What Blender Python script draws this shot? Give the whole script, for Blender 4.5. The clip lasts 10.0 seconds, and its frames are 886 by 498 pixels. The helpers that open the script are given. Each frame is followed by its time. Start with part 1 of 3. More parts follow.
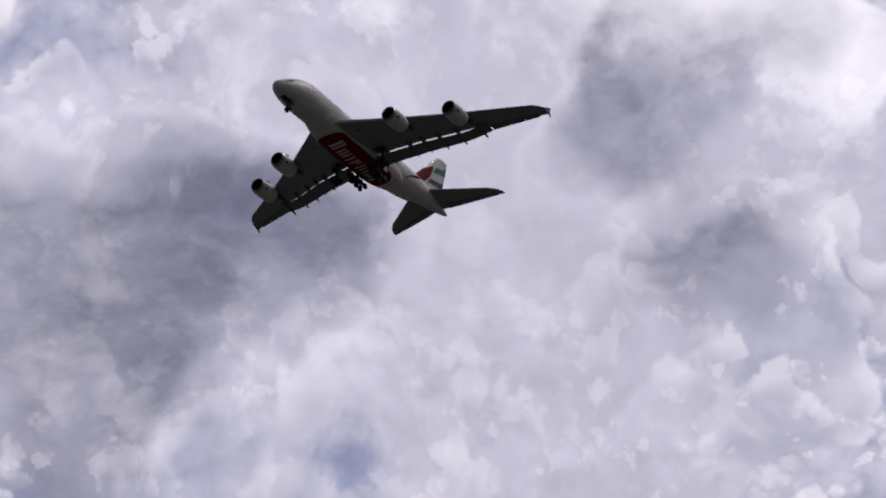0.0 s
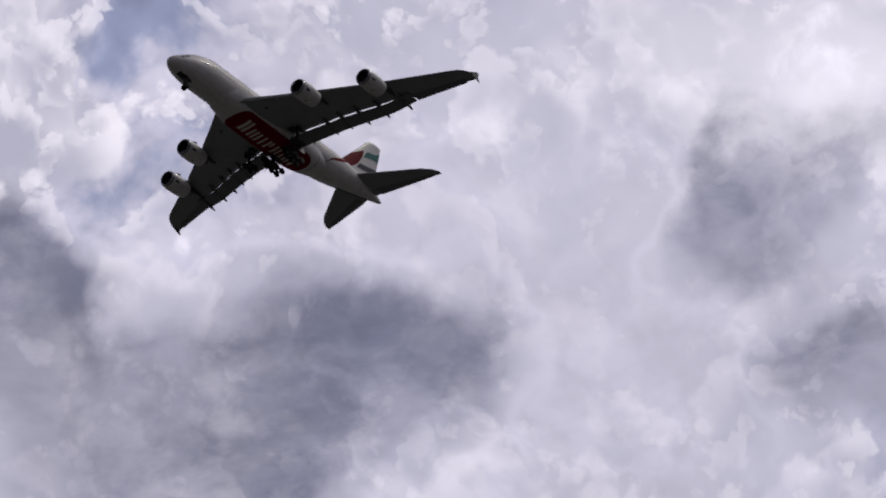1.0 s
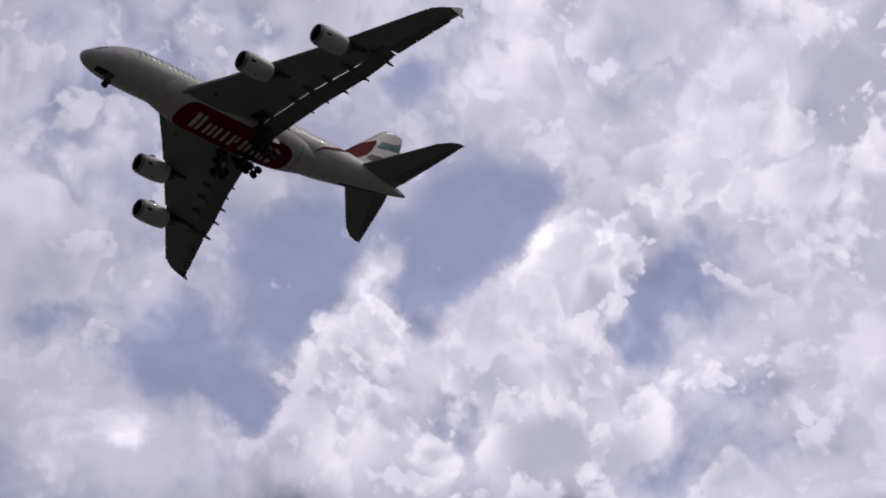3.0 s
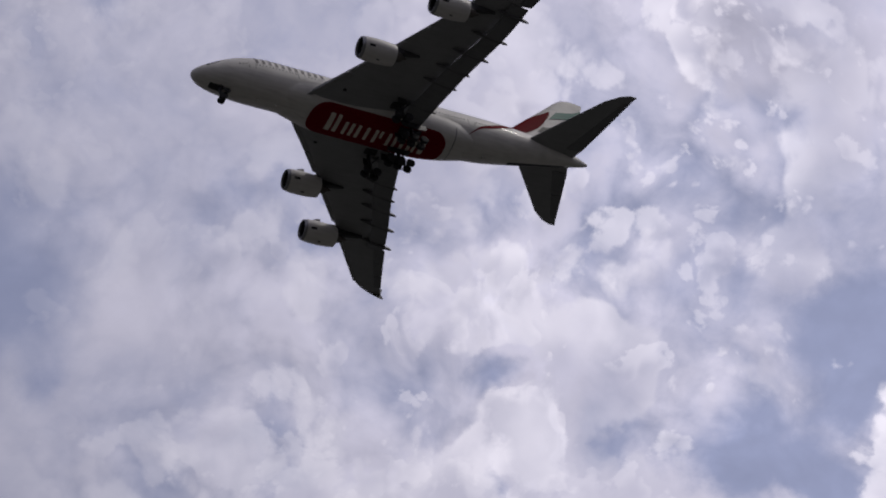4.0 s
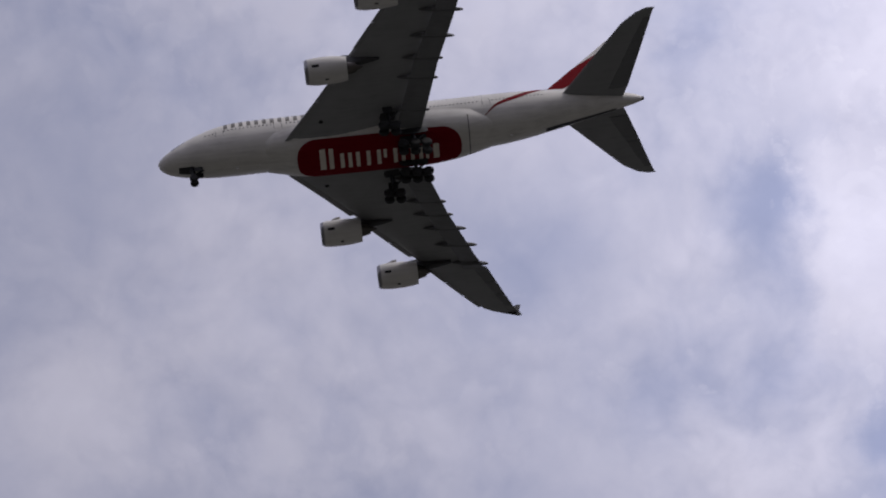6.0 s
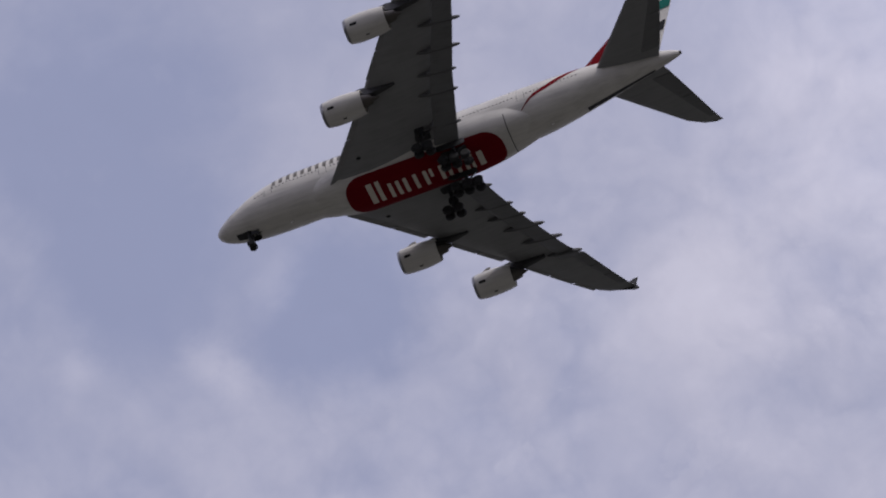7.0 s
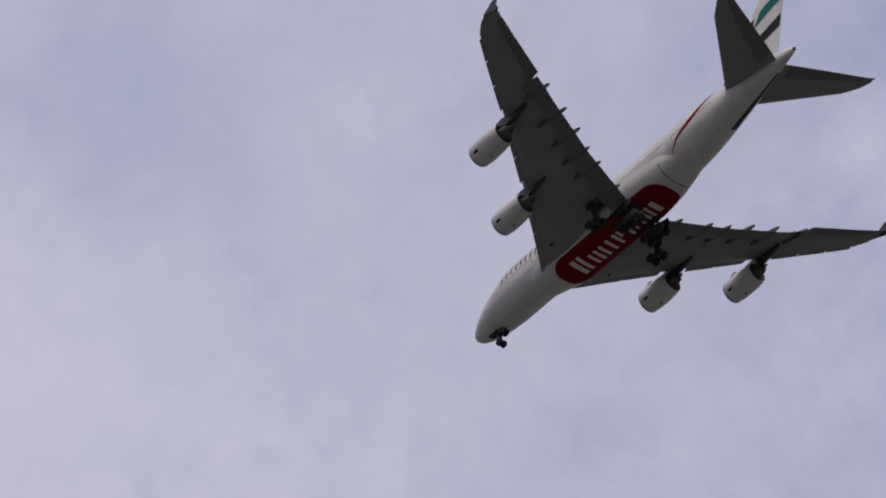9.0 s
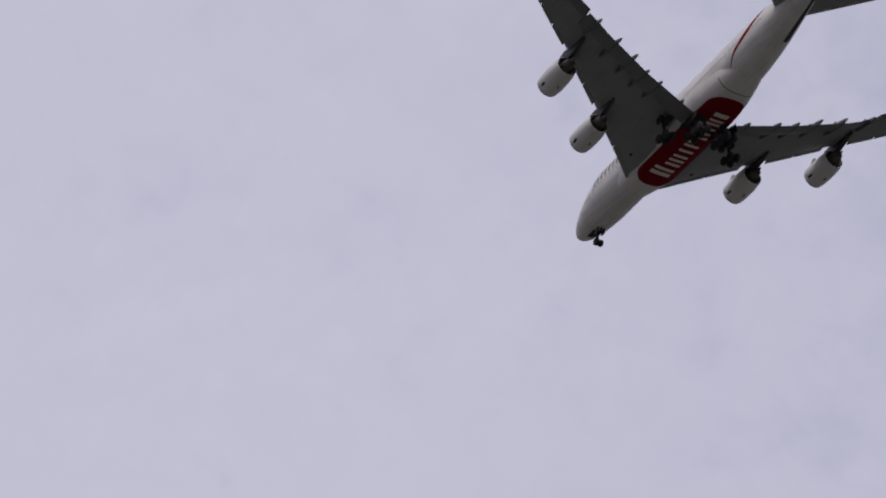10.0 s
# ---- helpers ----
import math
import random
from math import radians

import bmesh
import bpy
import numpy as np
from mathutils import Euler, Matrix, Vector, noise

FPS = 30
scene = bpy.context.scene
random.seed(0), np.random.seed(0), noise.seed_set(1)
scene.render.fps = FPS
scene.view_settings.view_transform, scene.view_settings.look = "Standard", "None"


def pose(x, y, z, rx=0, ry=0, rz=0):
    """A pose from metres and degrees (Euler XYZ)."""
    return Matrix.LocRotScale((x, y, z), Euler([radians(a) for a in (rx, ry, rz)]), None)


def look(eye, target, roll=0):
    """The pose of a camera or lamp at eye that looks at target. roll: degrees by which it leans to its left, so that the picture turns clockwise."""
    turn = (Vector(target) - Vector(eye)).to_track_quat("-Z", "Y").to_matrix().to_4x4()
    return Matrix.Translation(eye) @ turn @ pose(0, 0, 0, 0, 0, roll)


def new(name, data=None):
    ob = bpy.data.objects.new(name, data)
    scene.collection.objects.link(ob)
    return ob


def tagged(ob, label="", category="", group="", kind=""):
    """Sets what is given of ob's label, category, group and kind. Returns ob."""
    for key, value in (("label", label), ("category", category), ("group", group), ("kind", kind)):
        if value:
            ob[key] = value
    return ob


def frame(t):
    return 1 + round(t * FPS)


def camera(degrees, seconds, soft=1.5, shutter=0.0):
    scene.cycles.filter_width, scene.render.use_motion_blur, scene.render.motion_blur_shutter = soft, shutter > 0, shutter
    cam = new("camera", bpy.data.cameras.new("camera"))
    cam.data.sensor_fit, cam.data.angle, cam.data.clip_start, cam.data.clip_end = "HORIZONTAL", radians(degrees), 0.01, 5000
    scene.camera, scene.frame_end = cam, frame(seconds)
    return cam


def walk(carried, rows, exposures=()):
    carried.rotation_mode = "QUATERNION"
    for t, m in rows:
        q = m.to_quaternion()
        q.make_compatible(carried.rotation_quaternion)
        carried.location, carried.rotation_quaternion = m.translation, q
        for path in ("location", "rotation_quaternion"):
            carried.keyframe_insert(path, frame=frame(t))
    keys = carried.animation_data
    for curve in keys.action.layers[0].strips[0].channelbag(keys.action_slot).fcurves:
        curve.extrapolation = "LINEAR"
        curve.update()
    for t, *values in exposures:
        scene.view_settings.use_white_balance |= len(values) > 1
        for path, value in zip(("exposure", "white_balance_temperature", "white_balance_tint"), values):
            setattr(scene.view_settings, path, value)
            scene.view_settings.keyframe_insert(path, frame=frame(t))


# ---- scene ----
EYE = 1.6
cam = camera(16.420, 10.0, soft=2.0)
EXPOSURES = [(0, -1.26), (0.5, -1.26), (1, -1.26), (1.5, -1.26), (2, -1.25), (2.5, -1.25), (3, -1.23), (4.3, -1.00), (4.5, -0.94), (5, -0.80), (5.5, -0.64), (5.7, -0.50), (6.8, -0.00), (7, -0.00), (7.5, -0.00), (8, -0.00), (8.5, -0.00), (9, -0.00), (9.5, -0.00), (10, -0.00)]
PATH = [
    (0, pose(0, 0, EYE, 119.784, 4.852, -58.127)),
    (0.1, pose(0, 0, EYE, 119.986, 5.139, -58.076)),
    (0.2, pose(0, 0, EYE, 120.131, 5.380, -57.967)),
    (0.3, pose(0, 0, EYE, 120.285, 5.573, -57.790)),
    (0.4, pose(0, 0, EYE, 120.752, 5.936, -57.827)),
    (0.5, pose(0, 0, EYE, 121.759, 6.268, -57.722)),
    (0.7, pose(0, 0, EYE, 122.189, 6.572, -56.565)),
    (0.8, pose(0, 0, EYE, 121.919, 6.466, -55.702)),
    (1, pose(0, 0, EYE, 122.355, 6.683, -54.432)),
    (1.2, pose(0, 0, EYE, 123.644, 7.060, -53.440)),
    (1.3, pose(0, 0, EYE, 124.356, 7.287, -52.988)),
    (1.5, pose(0, 0, EYE, 124.870, 7.182, -51.514)),
    (1.7, pose(0, 0, EYE, 124.850, 6.841, -49.298)),
    (1.8, pose(0, 0, EYE, 125.445, 6.873, -48.375)),
    (2, pose(0, 0, EYE, 125.847, 7.050, -46.773)),
    (2.2, pose(0, 0, EYE, 126.329, 7.368, -45.260)),
    (2.3, pose(0, 0, EYE, 126.920, 7.671, -44.642)),
    (2.5, pose(0, 0, EYE, 128.329, 8.243, -43.339)),
    (2.7, pose(0, 0, EYE, 128.849, 8.617, -42.014)),
    (2.8, pose(0, 0, EYE, 128.980, 8.941, -41.521)),
    (2.9, pose(0, 0, EYE, 129.016, 9.149, -40.920)),
    (3, pose(0, 0, EYE, 129.383, 9.208, -40.108)),
    (3.1, pose(0, 0, EYE, 130.228, 9.133, -38.889)),
    (3.2, pose(0, 0, EYE, 131.053, 9.072, -37.706)),
    (4.3, pose(0, 0, EYE, 134.448, 10.089, -21.368)),
    (4.4, pose(0, 0, EYE, 134.449, 9.731, -20.398)),
    (4.5, pose(0, 0, EYE, 134.683, 9.527, -19.543)),
    (4.6, pose(0, 0, EYE, 134.699, 9.478, -18.338)),
    (4.7, pose(0, 0, EYE, 135.172, 9.691, -17.322)),
    (4.8, pose(0, 0, EYE, 135.778, 9.465, -15.919)),
    (5, pose(0, 0, EYE, 137.116, 9.529, -13.568)),
    (5.2, pose(0, 0, EYE, 138.489, 9.982, -10.908)),
    (5.3, pose(0, 0, EYE, 138.951, 10.346, -9.724)),
    (5.4, pose(0, 0, EYE, 139.140, 10.419, -8.349)),
    (5.5, pose(0, 0, EYE, 139.228, 10.177, -6.743)),
    (5.6, pose(0, 0, EYE, 139.374, 10.279, -5.016)),
    (5.7, pose(0, 0, EYE, 139.204, 10.048, -3.063)),
    (6.8, pose(0, 0, EYE, 141.751, 11.255, 17.815)),
    (6.9, pose(0, 0, EYE, 141.058, 10.666, 19.316)),
    (7, pose(0, 0, EYE, 140.744, 10.264, 20.717)),
    (7.2, pose(0, 0, EYE, 140.353, 9.980, 24.411)),
    (7.3, pose(0, 0, EYE, 140.253, 9.899, 26.222)),
    (7.5, pose(0, 0, EYE, 139.819, 9.449, 30.015)),
    (7.7, pose(0, 0, EYE, 138.916, 8.663, 33.758)),
    (7.8, pose(0, 0, EYE, 138.785, 8.703, 35.283)),
    (8, pose(0, 0, EYE, 138.374, 8.762, 38.359)),
    (8.2, pose(0, 0, EYE, 138.435, 9.017, 40.677)),
    (8.3, pose(0, 0, EYE, 138.408, 8.910, 42.044)),
    (8.5, pose(0, 0, EYE, 138.379, 8.591, 44.884)),
    (8.7, pose(0, 0, EYE, 138.375, 8.406, 46.938)),
    (8.8, pose(0, 0, EYE, 137.753, 8.158, 48.125)),
    (9, pose(0, 0, EYE, 136.593, 7.974, 50.224)),
    (9.2, pose(0, 0, EYE, 134.988, 7.444, 51.931)),
    (9.3, pose(0, 0, EYE, 134.336, 7.288, 52.685)),
    (9.5, pose(0, 0, EYE, 132.915, 6.281, 54.988)),
    (9.7, pose(0, 0, EYE, 131.574, 5.866, 56.947)),
    (9.8, pose(0, 0, EYE, 131.187, 5.951, 57.594)),
    (10, pose(0, 0, EYE, 130.233, 5.959, 59.101)),
]
walk(cam, PATH, EXPOSURES)

# ---- helpers of this scene ----


def link_mesh(name, bm, mat, parent=None, label="", smooth=True):
    me = bpy.data.meshes.new(name)
    bmesh.ops.recalc_face_normals(bm, faces=bm.faces)
    bm.to_mesh(me)
    bm.free()
    for m in (mat if isinstance(mat, (list, tuple)) else [mat]):
        me.materials.append(m)
    if smooth:
        me.polygons.foreach_set("use_smooth", [True] * len(me.polygons))
        me.set_sharp_from_angle(angle=radians(38))
    ob = new(name, me)
    if parent:
        ob.parent = parent
    if label:
        ob["label"] = label
    return ob


def part(name, bm, mat, parent, label="", smooth=True):
    return link_mesh(name, bm, mat, parent, label, smooth)


def S(s, y, z):
    """Station aft of the nose, side (port positive), height: the airliner's own space."""
    return Vector((35.0 - s, y, z))


def loft(rings, cap=True):
    """Skin over rings of equal point counts."""
    bm = bmesh.new()
    vs = [[bm.verts.new(p) for p in r] for r in rings]
    n = len(rings[0])
    for a, b in zip(vs, vs[1:]):
        for i in range(n):
            j = (i + 1) % n
            bm.faces.new((a[i], a[j], b[j], b[i]))
    if cap:
        bm.faces.new(vs[0][::-1])
        bm.faces.new(vs[-1])
    return bm


def interp(table, x):
    cols = list(zip(*table))
    return [float(np.interp(x, cols[0], c)) for c in cols[1:]]


def smooth_interp(table, x):
    """Catmull-Rom through the rows of a table."""
    xs = [r[0] for r in table]
    i = max(0, min(len(xs) - 2, int(np.searchsorted(xs, x, side="right")) - 1))
    out = []
    u = (x - xs[i]) / (xs[i + 1] - xs[i])
    for k in range(1, len(table[0])):
        y = [r[k] for r in table]

        def slope(j):
            if j == 0 or j == len(xs) - 1:
                a, b = max(j - 1, 0), min(j + 1, len(xs) - 1)
                return (y[b] - y[a]) / (xs[b] - xs[a])
            d0 = (y[j] - y[j - 1]) / (xs[j] - xs[j - 1])
            d1 = (y[j + 1] - y[j]) / (xs[j + 1] - xs[j])
            return 0.0 if d0 * d1 <= 0 else 2 * d0 * d1 / (d0 + d1)

        h = xs[i + 1] - xs[i]
        m0, m1 = slope(i) * h, slope(i + 1) * h
        out.append((2 * u**3 - 3 * u**2 + 1) * y[i] + (u**3 - 2 * u**2 + u) * m0
                   + (3 * u**2 - 2 * u**3) * y[i + 1] + (u**3 - u**2) * m1)
    return out


def revolve(profile, axis_pt, n=28):
    """Rings about the fore-aft axis through axis_pt; the profile is (distance aft, radius)."""
    rings = []
    for d, r in profile:
        rings.append([axis_pt + Vector((-d, r * math.cos(2 * math.pi * i / n), r * math.sin(2 * math.pi * i / n)))
                      for i in range(n)])
    return rings


def box_bm(x0, x1, y0, y1, z0, z1, bevel=0.0):
    bm = bmesh.new()
    bmesh.ops.create_cube(bm, size=1)
    bmesh.ops.scale(bm, vec=(abs(x1 - x0), abs(y1 - y0), abs(z1 - z0)), verts=bm.verts)
    bmesh.ops.translate(bm, vec=((x0 + x1) / 2, (y0 + y1) / 2, (z0 + z1) / 2), verts=bm.verts)
    if bevel:
        bmesh.ops.bevel(bm, geom=bm.edges[:], offset=bevel, segments=2, affect="EDGES")
    return bm


def rod_into(bm, a, b, r, n=10, r2=None):
    """Adds a round rod from a to b."""
    a, b = Vector(a), Vector(b)
    q = (b - a).to_track_quat("Z", "Y")
    ra, rb = [], []
    for i in range(n):
        c, s = math.cos(2 * math.pi * i / n), math.sin(2 * math.pi * i / n)
        ra.append(bm.verts.new(a + q @ Vector((r * c, r * s, 0))))
        rb.append(bm.verts.new(b + q @ Vector(((r2 or r) * c, (r2 or r) * s, 0))))
    for i in range(n):
        j = (i + 1) % n
        bm.faces.new((ra[i], ra[j], rb[j], rb[i]))
    bm.faces.new(ra[::-1])
    bm.faces.new(rb)


# ---- sky, sun ----
SUN_AZ, SUN_EL = 118.0, 52.0


class Nodes:
    """Short hand for chains of shader nodes."""

    def __init__(self, tree):
        self.t = tree

    def put(self, sock, value):
        if isinstance(value, bpy.types.NodeSocket):
            self.t.links.new(value, sock)
        else:
            sock.default_value = value

    def math(self, op, a, b=0.0, c=0.0, clamp=False):
        n = self.t.nodes.new("ShaderNodeMath")
        n.operation, n.use_clamp = op, clamp
        for s, v in zip(n.inputs, (a, b, c)):
            self.put(s, v)
        return n.outputs[0]

    def vec(self, op, a, b=(0, 0, 0), scale=1.0, value=False):
        n = self.t.nodes.new("ShaderNodeVectorMath")
        n.operation = op
        self.put(n.inputs[0], a)
        self.put(n.inputs[1], b)
        self.put(n.inputs[3], scale)
        return n.outputs["Value" if value else "Vector"]

    def noise(self, p, scale, detail=6.0, rough=0.55, colour=False, warp=0.0):
        n = self.t.nodes.new("ShaderNodeTexNoise")
        self.put(n.inputs["Vector"], p)
        self.put(n.inputs["Scale"], scale)
        self.put(n.inputs["Detail"], detail)
        self.put(n.inputs["Roughness"], rough)
        self.put(n.inputs["Distortion"], warp)
        return n.outputs["Color" if colour else 0]

    def ramp(self, x, a, b, lo=0.0, hi=1.0, smooth=True):
        n = self.t.nodes.new("ShaderNodeMapRange")
        n.interpolation_type = "SMOOTHSTEP" if smooth else "LINEAR"
        for s, v in zip(n.inputs[:5], (x, a, b, lo, hi)):
            self.put(s, v)
        return n.outputs[0]

    def mix(self, k, a, b, mode="MIX"):
        n = self.t.nodes.new("ShaderNodeMix")
        n.data_type, n.blend_type = "RGBA", mode
        self.put(n.inputs[0], k)
        self.put(n.inputs[6], a)
        self.put(n.inputs[7], b)
        return n.outputs[2]


def heading(az, el):
    a, e = radians(az), radians(el)
    return Vector((math.sin(a) * math.cos(e), math.cos(a) * math.cos(e), math.sin(e)))


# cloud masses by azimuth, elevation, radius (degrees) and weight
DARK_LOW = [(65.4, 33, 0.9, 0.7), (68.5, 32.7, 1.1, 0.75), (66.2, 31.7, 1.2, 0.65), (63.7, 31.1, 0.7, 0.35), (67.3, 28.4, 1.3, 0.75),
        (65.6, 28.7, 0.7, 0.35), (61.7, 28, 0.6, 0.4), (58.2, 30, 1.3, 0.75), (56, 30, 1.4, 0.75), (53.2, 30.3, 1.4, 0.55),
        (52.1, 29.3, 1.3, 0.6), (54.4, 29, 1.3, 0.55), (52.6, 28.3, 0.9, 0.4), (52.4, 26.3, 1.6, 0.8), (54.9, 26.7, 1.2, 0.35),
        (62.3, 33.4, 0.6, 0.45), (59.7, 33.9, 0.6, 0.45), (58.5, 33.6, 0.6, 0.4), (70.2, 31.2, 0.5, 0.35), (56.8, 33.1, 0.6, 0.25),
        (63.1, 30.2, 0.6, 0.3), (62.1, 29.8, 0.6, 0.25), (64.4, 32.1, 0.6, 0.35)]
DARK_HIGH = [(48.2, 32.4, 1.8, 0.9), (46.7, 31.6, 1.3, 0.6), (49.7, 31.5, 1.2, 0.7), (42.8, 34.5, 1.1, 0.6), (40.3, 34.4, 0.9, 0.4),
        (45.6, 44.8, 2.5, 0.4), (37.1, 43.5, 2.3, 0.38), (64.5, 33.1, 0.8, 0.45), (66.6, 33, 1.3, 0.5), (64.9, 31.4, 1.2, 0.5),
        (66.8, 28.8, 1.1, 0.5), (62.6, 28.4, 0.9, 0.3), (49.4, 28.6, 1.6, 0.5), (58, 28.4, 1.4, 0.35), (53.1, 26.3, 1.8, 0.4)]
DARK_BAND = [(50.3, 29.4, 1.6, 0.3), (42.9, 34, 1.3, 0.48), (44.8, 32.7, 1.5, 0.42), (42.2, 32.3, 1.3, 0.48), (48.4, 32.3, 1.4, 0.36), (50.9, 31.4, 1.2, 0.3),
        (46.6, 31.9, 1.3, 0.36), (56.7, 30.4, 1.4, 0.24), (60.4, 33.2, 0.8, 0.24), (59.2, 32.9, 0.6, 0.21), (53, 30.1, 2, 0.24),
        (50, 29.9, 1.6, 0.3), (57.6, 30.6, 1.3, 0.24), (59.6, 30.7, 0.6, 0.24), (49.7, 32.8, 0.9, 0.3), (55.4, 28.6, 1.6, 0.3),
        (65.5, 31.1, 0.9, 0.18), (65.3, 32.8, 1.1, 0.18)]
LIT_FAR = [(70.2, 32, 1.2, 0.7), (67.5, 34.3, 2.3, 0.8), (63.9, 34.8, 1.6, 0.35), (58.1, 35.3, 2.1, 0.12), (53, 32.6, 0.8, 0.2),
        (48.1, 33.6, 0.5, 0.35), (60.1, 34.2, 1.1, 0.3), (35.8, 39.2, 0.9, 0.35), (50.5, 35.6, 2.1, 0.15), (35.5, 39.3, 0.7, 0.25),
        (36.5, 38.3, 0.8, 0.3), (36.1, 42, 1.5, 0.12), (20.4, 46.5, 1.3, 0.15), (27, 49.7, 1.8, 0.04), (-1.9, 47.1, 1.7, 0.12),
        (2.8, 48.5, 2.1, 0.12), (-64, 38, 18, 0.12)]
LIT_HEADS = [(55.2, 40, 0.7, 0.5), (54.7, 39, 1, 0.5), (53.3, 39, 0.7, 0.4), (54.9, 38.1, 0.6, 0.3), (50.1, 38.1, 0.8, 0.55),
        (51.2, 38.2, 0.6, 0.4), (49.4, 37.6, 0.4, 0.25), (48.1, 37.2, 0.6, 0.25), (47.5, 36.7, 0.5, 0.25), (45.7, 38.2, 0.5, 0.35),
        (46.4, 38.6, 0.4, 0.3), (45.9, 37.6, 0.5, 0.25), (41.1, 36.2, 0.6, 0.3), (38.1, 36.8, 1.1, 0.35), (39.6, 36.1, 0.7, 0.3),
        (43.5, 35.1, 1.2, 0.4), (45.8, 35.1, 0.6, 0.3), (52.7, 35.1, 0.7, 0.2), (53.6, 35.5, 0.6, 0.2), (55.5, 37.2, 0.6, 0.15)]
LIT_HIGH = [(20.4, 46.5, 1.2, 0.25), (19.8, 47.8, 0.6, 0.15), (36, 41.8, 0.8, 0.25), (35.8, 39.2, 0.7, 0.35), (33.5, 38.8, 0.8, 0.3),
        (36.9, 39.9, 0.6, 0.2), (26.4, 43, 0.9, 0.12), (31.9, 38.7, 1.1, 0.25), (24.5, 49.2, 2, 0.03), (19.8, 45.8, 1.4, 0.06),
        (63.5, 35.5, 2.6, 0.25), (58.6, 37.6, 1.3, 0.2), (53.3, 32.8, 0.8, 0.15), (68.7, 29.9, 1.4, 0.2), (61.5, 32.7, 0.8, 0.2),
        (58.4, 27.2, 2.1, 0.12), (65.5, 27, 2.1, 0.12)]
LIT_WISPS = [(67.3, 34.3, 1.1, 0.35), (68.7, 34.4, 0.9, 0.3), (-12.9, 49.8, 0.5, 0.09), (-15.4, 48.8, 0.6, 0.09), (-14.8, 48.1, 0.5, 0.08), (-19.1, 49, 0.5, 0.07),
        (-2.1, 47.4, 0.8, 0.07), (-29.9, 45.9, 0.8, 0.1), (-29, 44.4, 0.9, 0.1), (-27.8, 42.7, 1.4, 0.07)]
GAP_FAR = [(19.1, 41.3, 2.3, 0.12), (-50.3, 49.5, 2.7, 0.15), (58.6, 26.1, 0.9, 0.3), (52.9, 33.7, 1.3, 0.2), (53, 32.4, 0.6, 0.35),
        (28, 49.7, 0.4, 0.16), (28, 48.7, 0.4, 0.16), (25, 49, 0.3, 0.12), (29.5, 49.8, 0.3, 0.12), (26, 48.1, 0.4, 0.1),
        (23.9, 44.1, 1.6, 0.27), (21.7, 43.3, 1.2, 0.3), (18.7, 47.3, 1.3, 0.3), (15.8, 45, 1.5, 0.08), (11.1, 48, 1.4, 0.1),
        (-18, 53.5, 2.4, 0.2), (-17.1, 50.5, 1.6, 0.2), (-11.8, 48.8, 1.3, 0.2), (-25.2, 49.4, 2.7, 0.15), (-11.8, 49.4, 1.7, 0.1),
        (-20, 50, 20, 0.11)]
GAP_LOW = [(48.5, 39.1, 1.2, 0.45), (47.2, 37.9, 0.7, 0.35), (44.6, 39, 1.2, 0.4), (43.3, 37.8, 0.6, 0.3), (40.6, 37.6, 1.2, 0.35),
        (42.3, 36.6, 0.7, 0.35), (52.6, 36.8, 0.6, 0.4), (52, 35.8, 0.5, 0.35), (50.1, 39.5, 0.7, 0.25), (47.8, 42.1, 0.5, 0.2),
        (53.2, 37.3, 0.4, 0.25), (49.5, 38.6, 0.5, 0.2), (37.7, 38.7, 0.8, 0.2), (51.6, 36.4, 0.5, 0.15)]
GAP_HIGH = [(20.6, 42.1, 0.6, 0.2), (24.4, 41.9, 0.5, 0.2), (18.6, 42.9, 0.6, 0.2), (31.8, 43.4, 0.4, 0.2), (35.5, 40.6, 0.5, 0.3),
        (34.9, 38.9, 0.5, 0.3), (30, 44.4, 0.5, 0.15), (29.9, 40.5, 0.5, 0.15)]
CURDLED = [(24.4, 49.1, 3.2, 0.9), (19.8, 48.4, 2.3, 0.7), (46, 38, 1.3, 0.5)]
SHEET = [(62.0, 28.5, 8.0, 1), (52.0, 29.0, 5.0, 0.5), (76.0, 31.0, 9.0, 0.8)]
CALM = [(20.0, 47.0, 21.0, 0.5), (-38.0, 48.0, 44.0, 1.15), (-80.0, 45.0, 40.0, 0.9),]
BRIGHT, PALE = (0.93, 0.885, 0.985, 1), (0.62, 0.605, 0.72, 1)
WHITE, VEIL = (0.545, 0.525, 0.65, 1), (0.51, 0.502, 0.62, 1)
SHADED = (0.42, 0.415, 0.535, 1)
BLUE, GREY = (0.315, 0.342, 0.515, 1), (0.15, 0.157, 0.23, 1)


def make_world():
    world = bpy.data.worlds.new("cloudy_sky")
    world.use_nodes = True
    scene.world = world
    t = world.node_tree
    t.nodes.clear()
    g = Nodes(t)
    way = t.nodes.new("ShaderNodeTexCoord").outputs["Generated"]
    sky = t.nodes.new("ShaderNodeTexSky")
    sky.sky_type, sky.sun_disc = "NISHITA", False
    sky.sun_elevation, sky.sun_rotation = radians(SUN_EL), radians(SUN_AZ)

    # billows bend the outlines of the masses
    w1 = g.vec("SUBTRACT", g.noise(way, 9.0, 3.0, 0.5, True), (0.5, 0.5, 0.5))
    w2 = g.vec("SUBTRACT", g.noise(way, 30.0, 6.0, 0.6, True), (0.5, 0.5, 0.5))
    w3 = g.vec("SUBTRACT", g.noise(way, 34.0, 2.5, 0.5, True), (0.5, 0.5, 0.5))
    p = g.vec("ADD", way, g.vec("SCALE", w1, scale=0.025))
    p = g.vec("ADD", p, g.vec("SCALE", w2, scale=0.028))
    soft = g.vec("ADD", way, g.vec("ADD", g.vec("SCALE", w1, scale=0.03), g.vec("SCALE", w3, scale=0.010)))

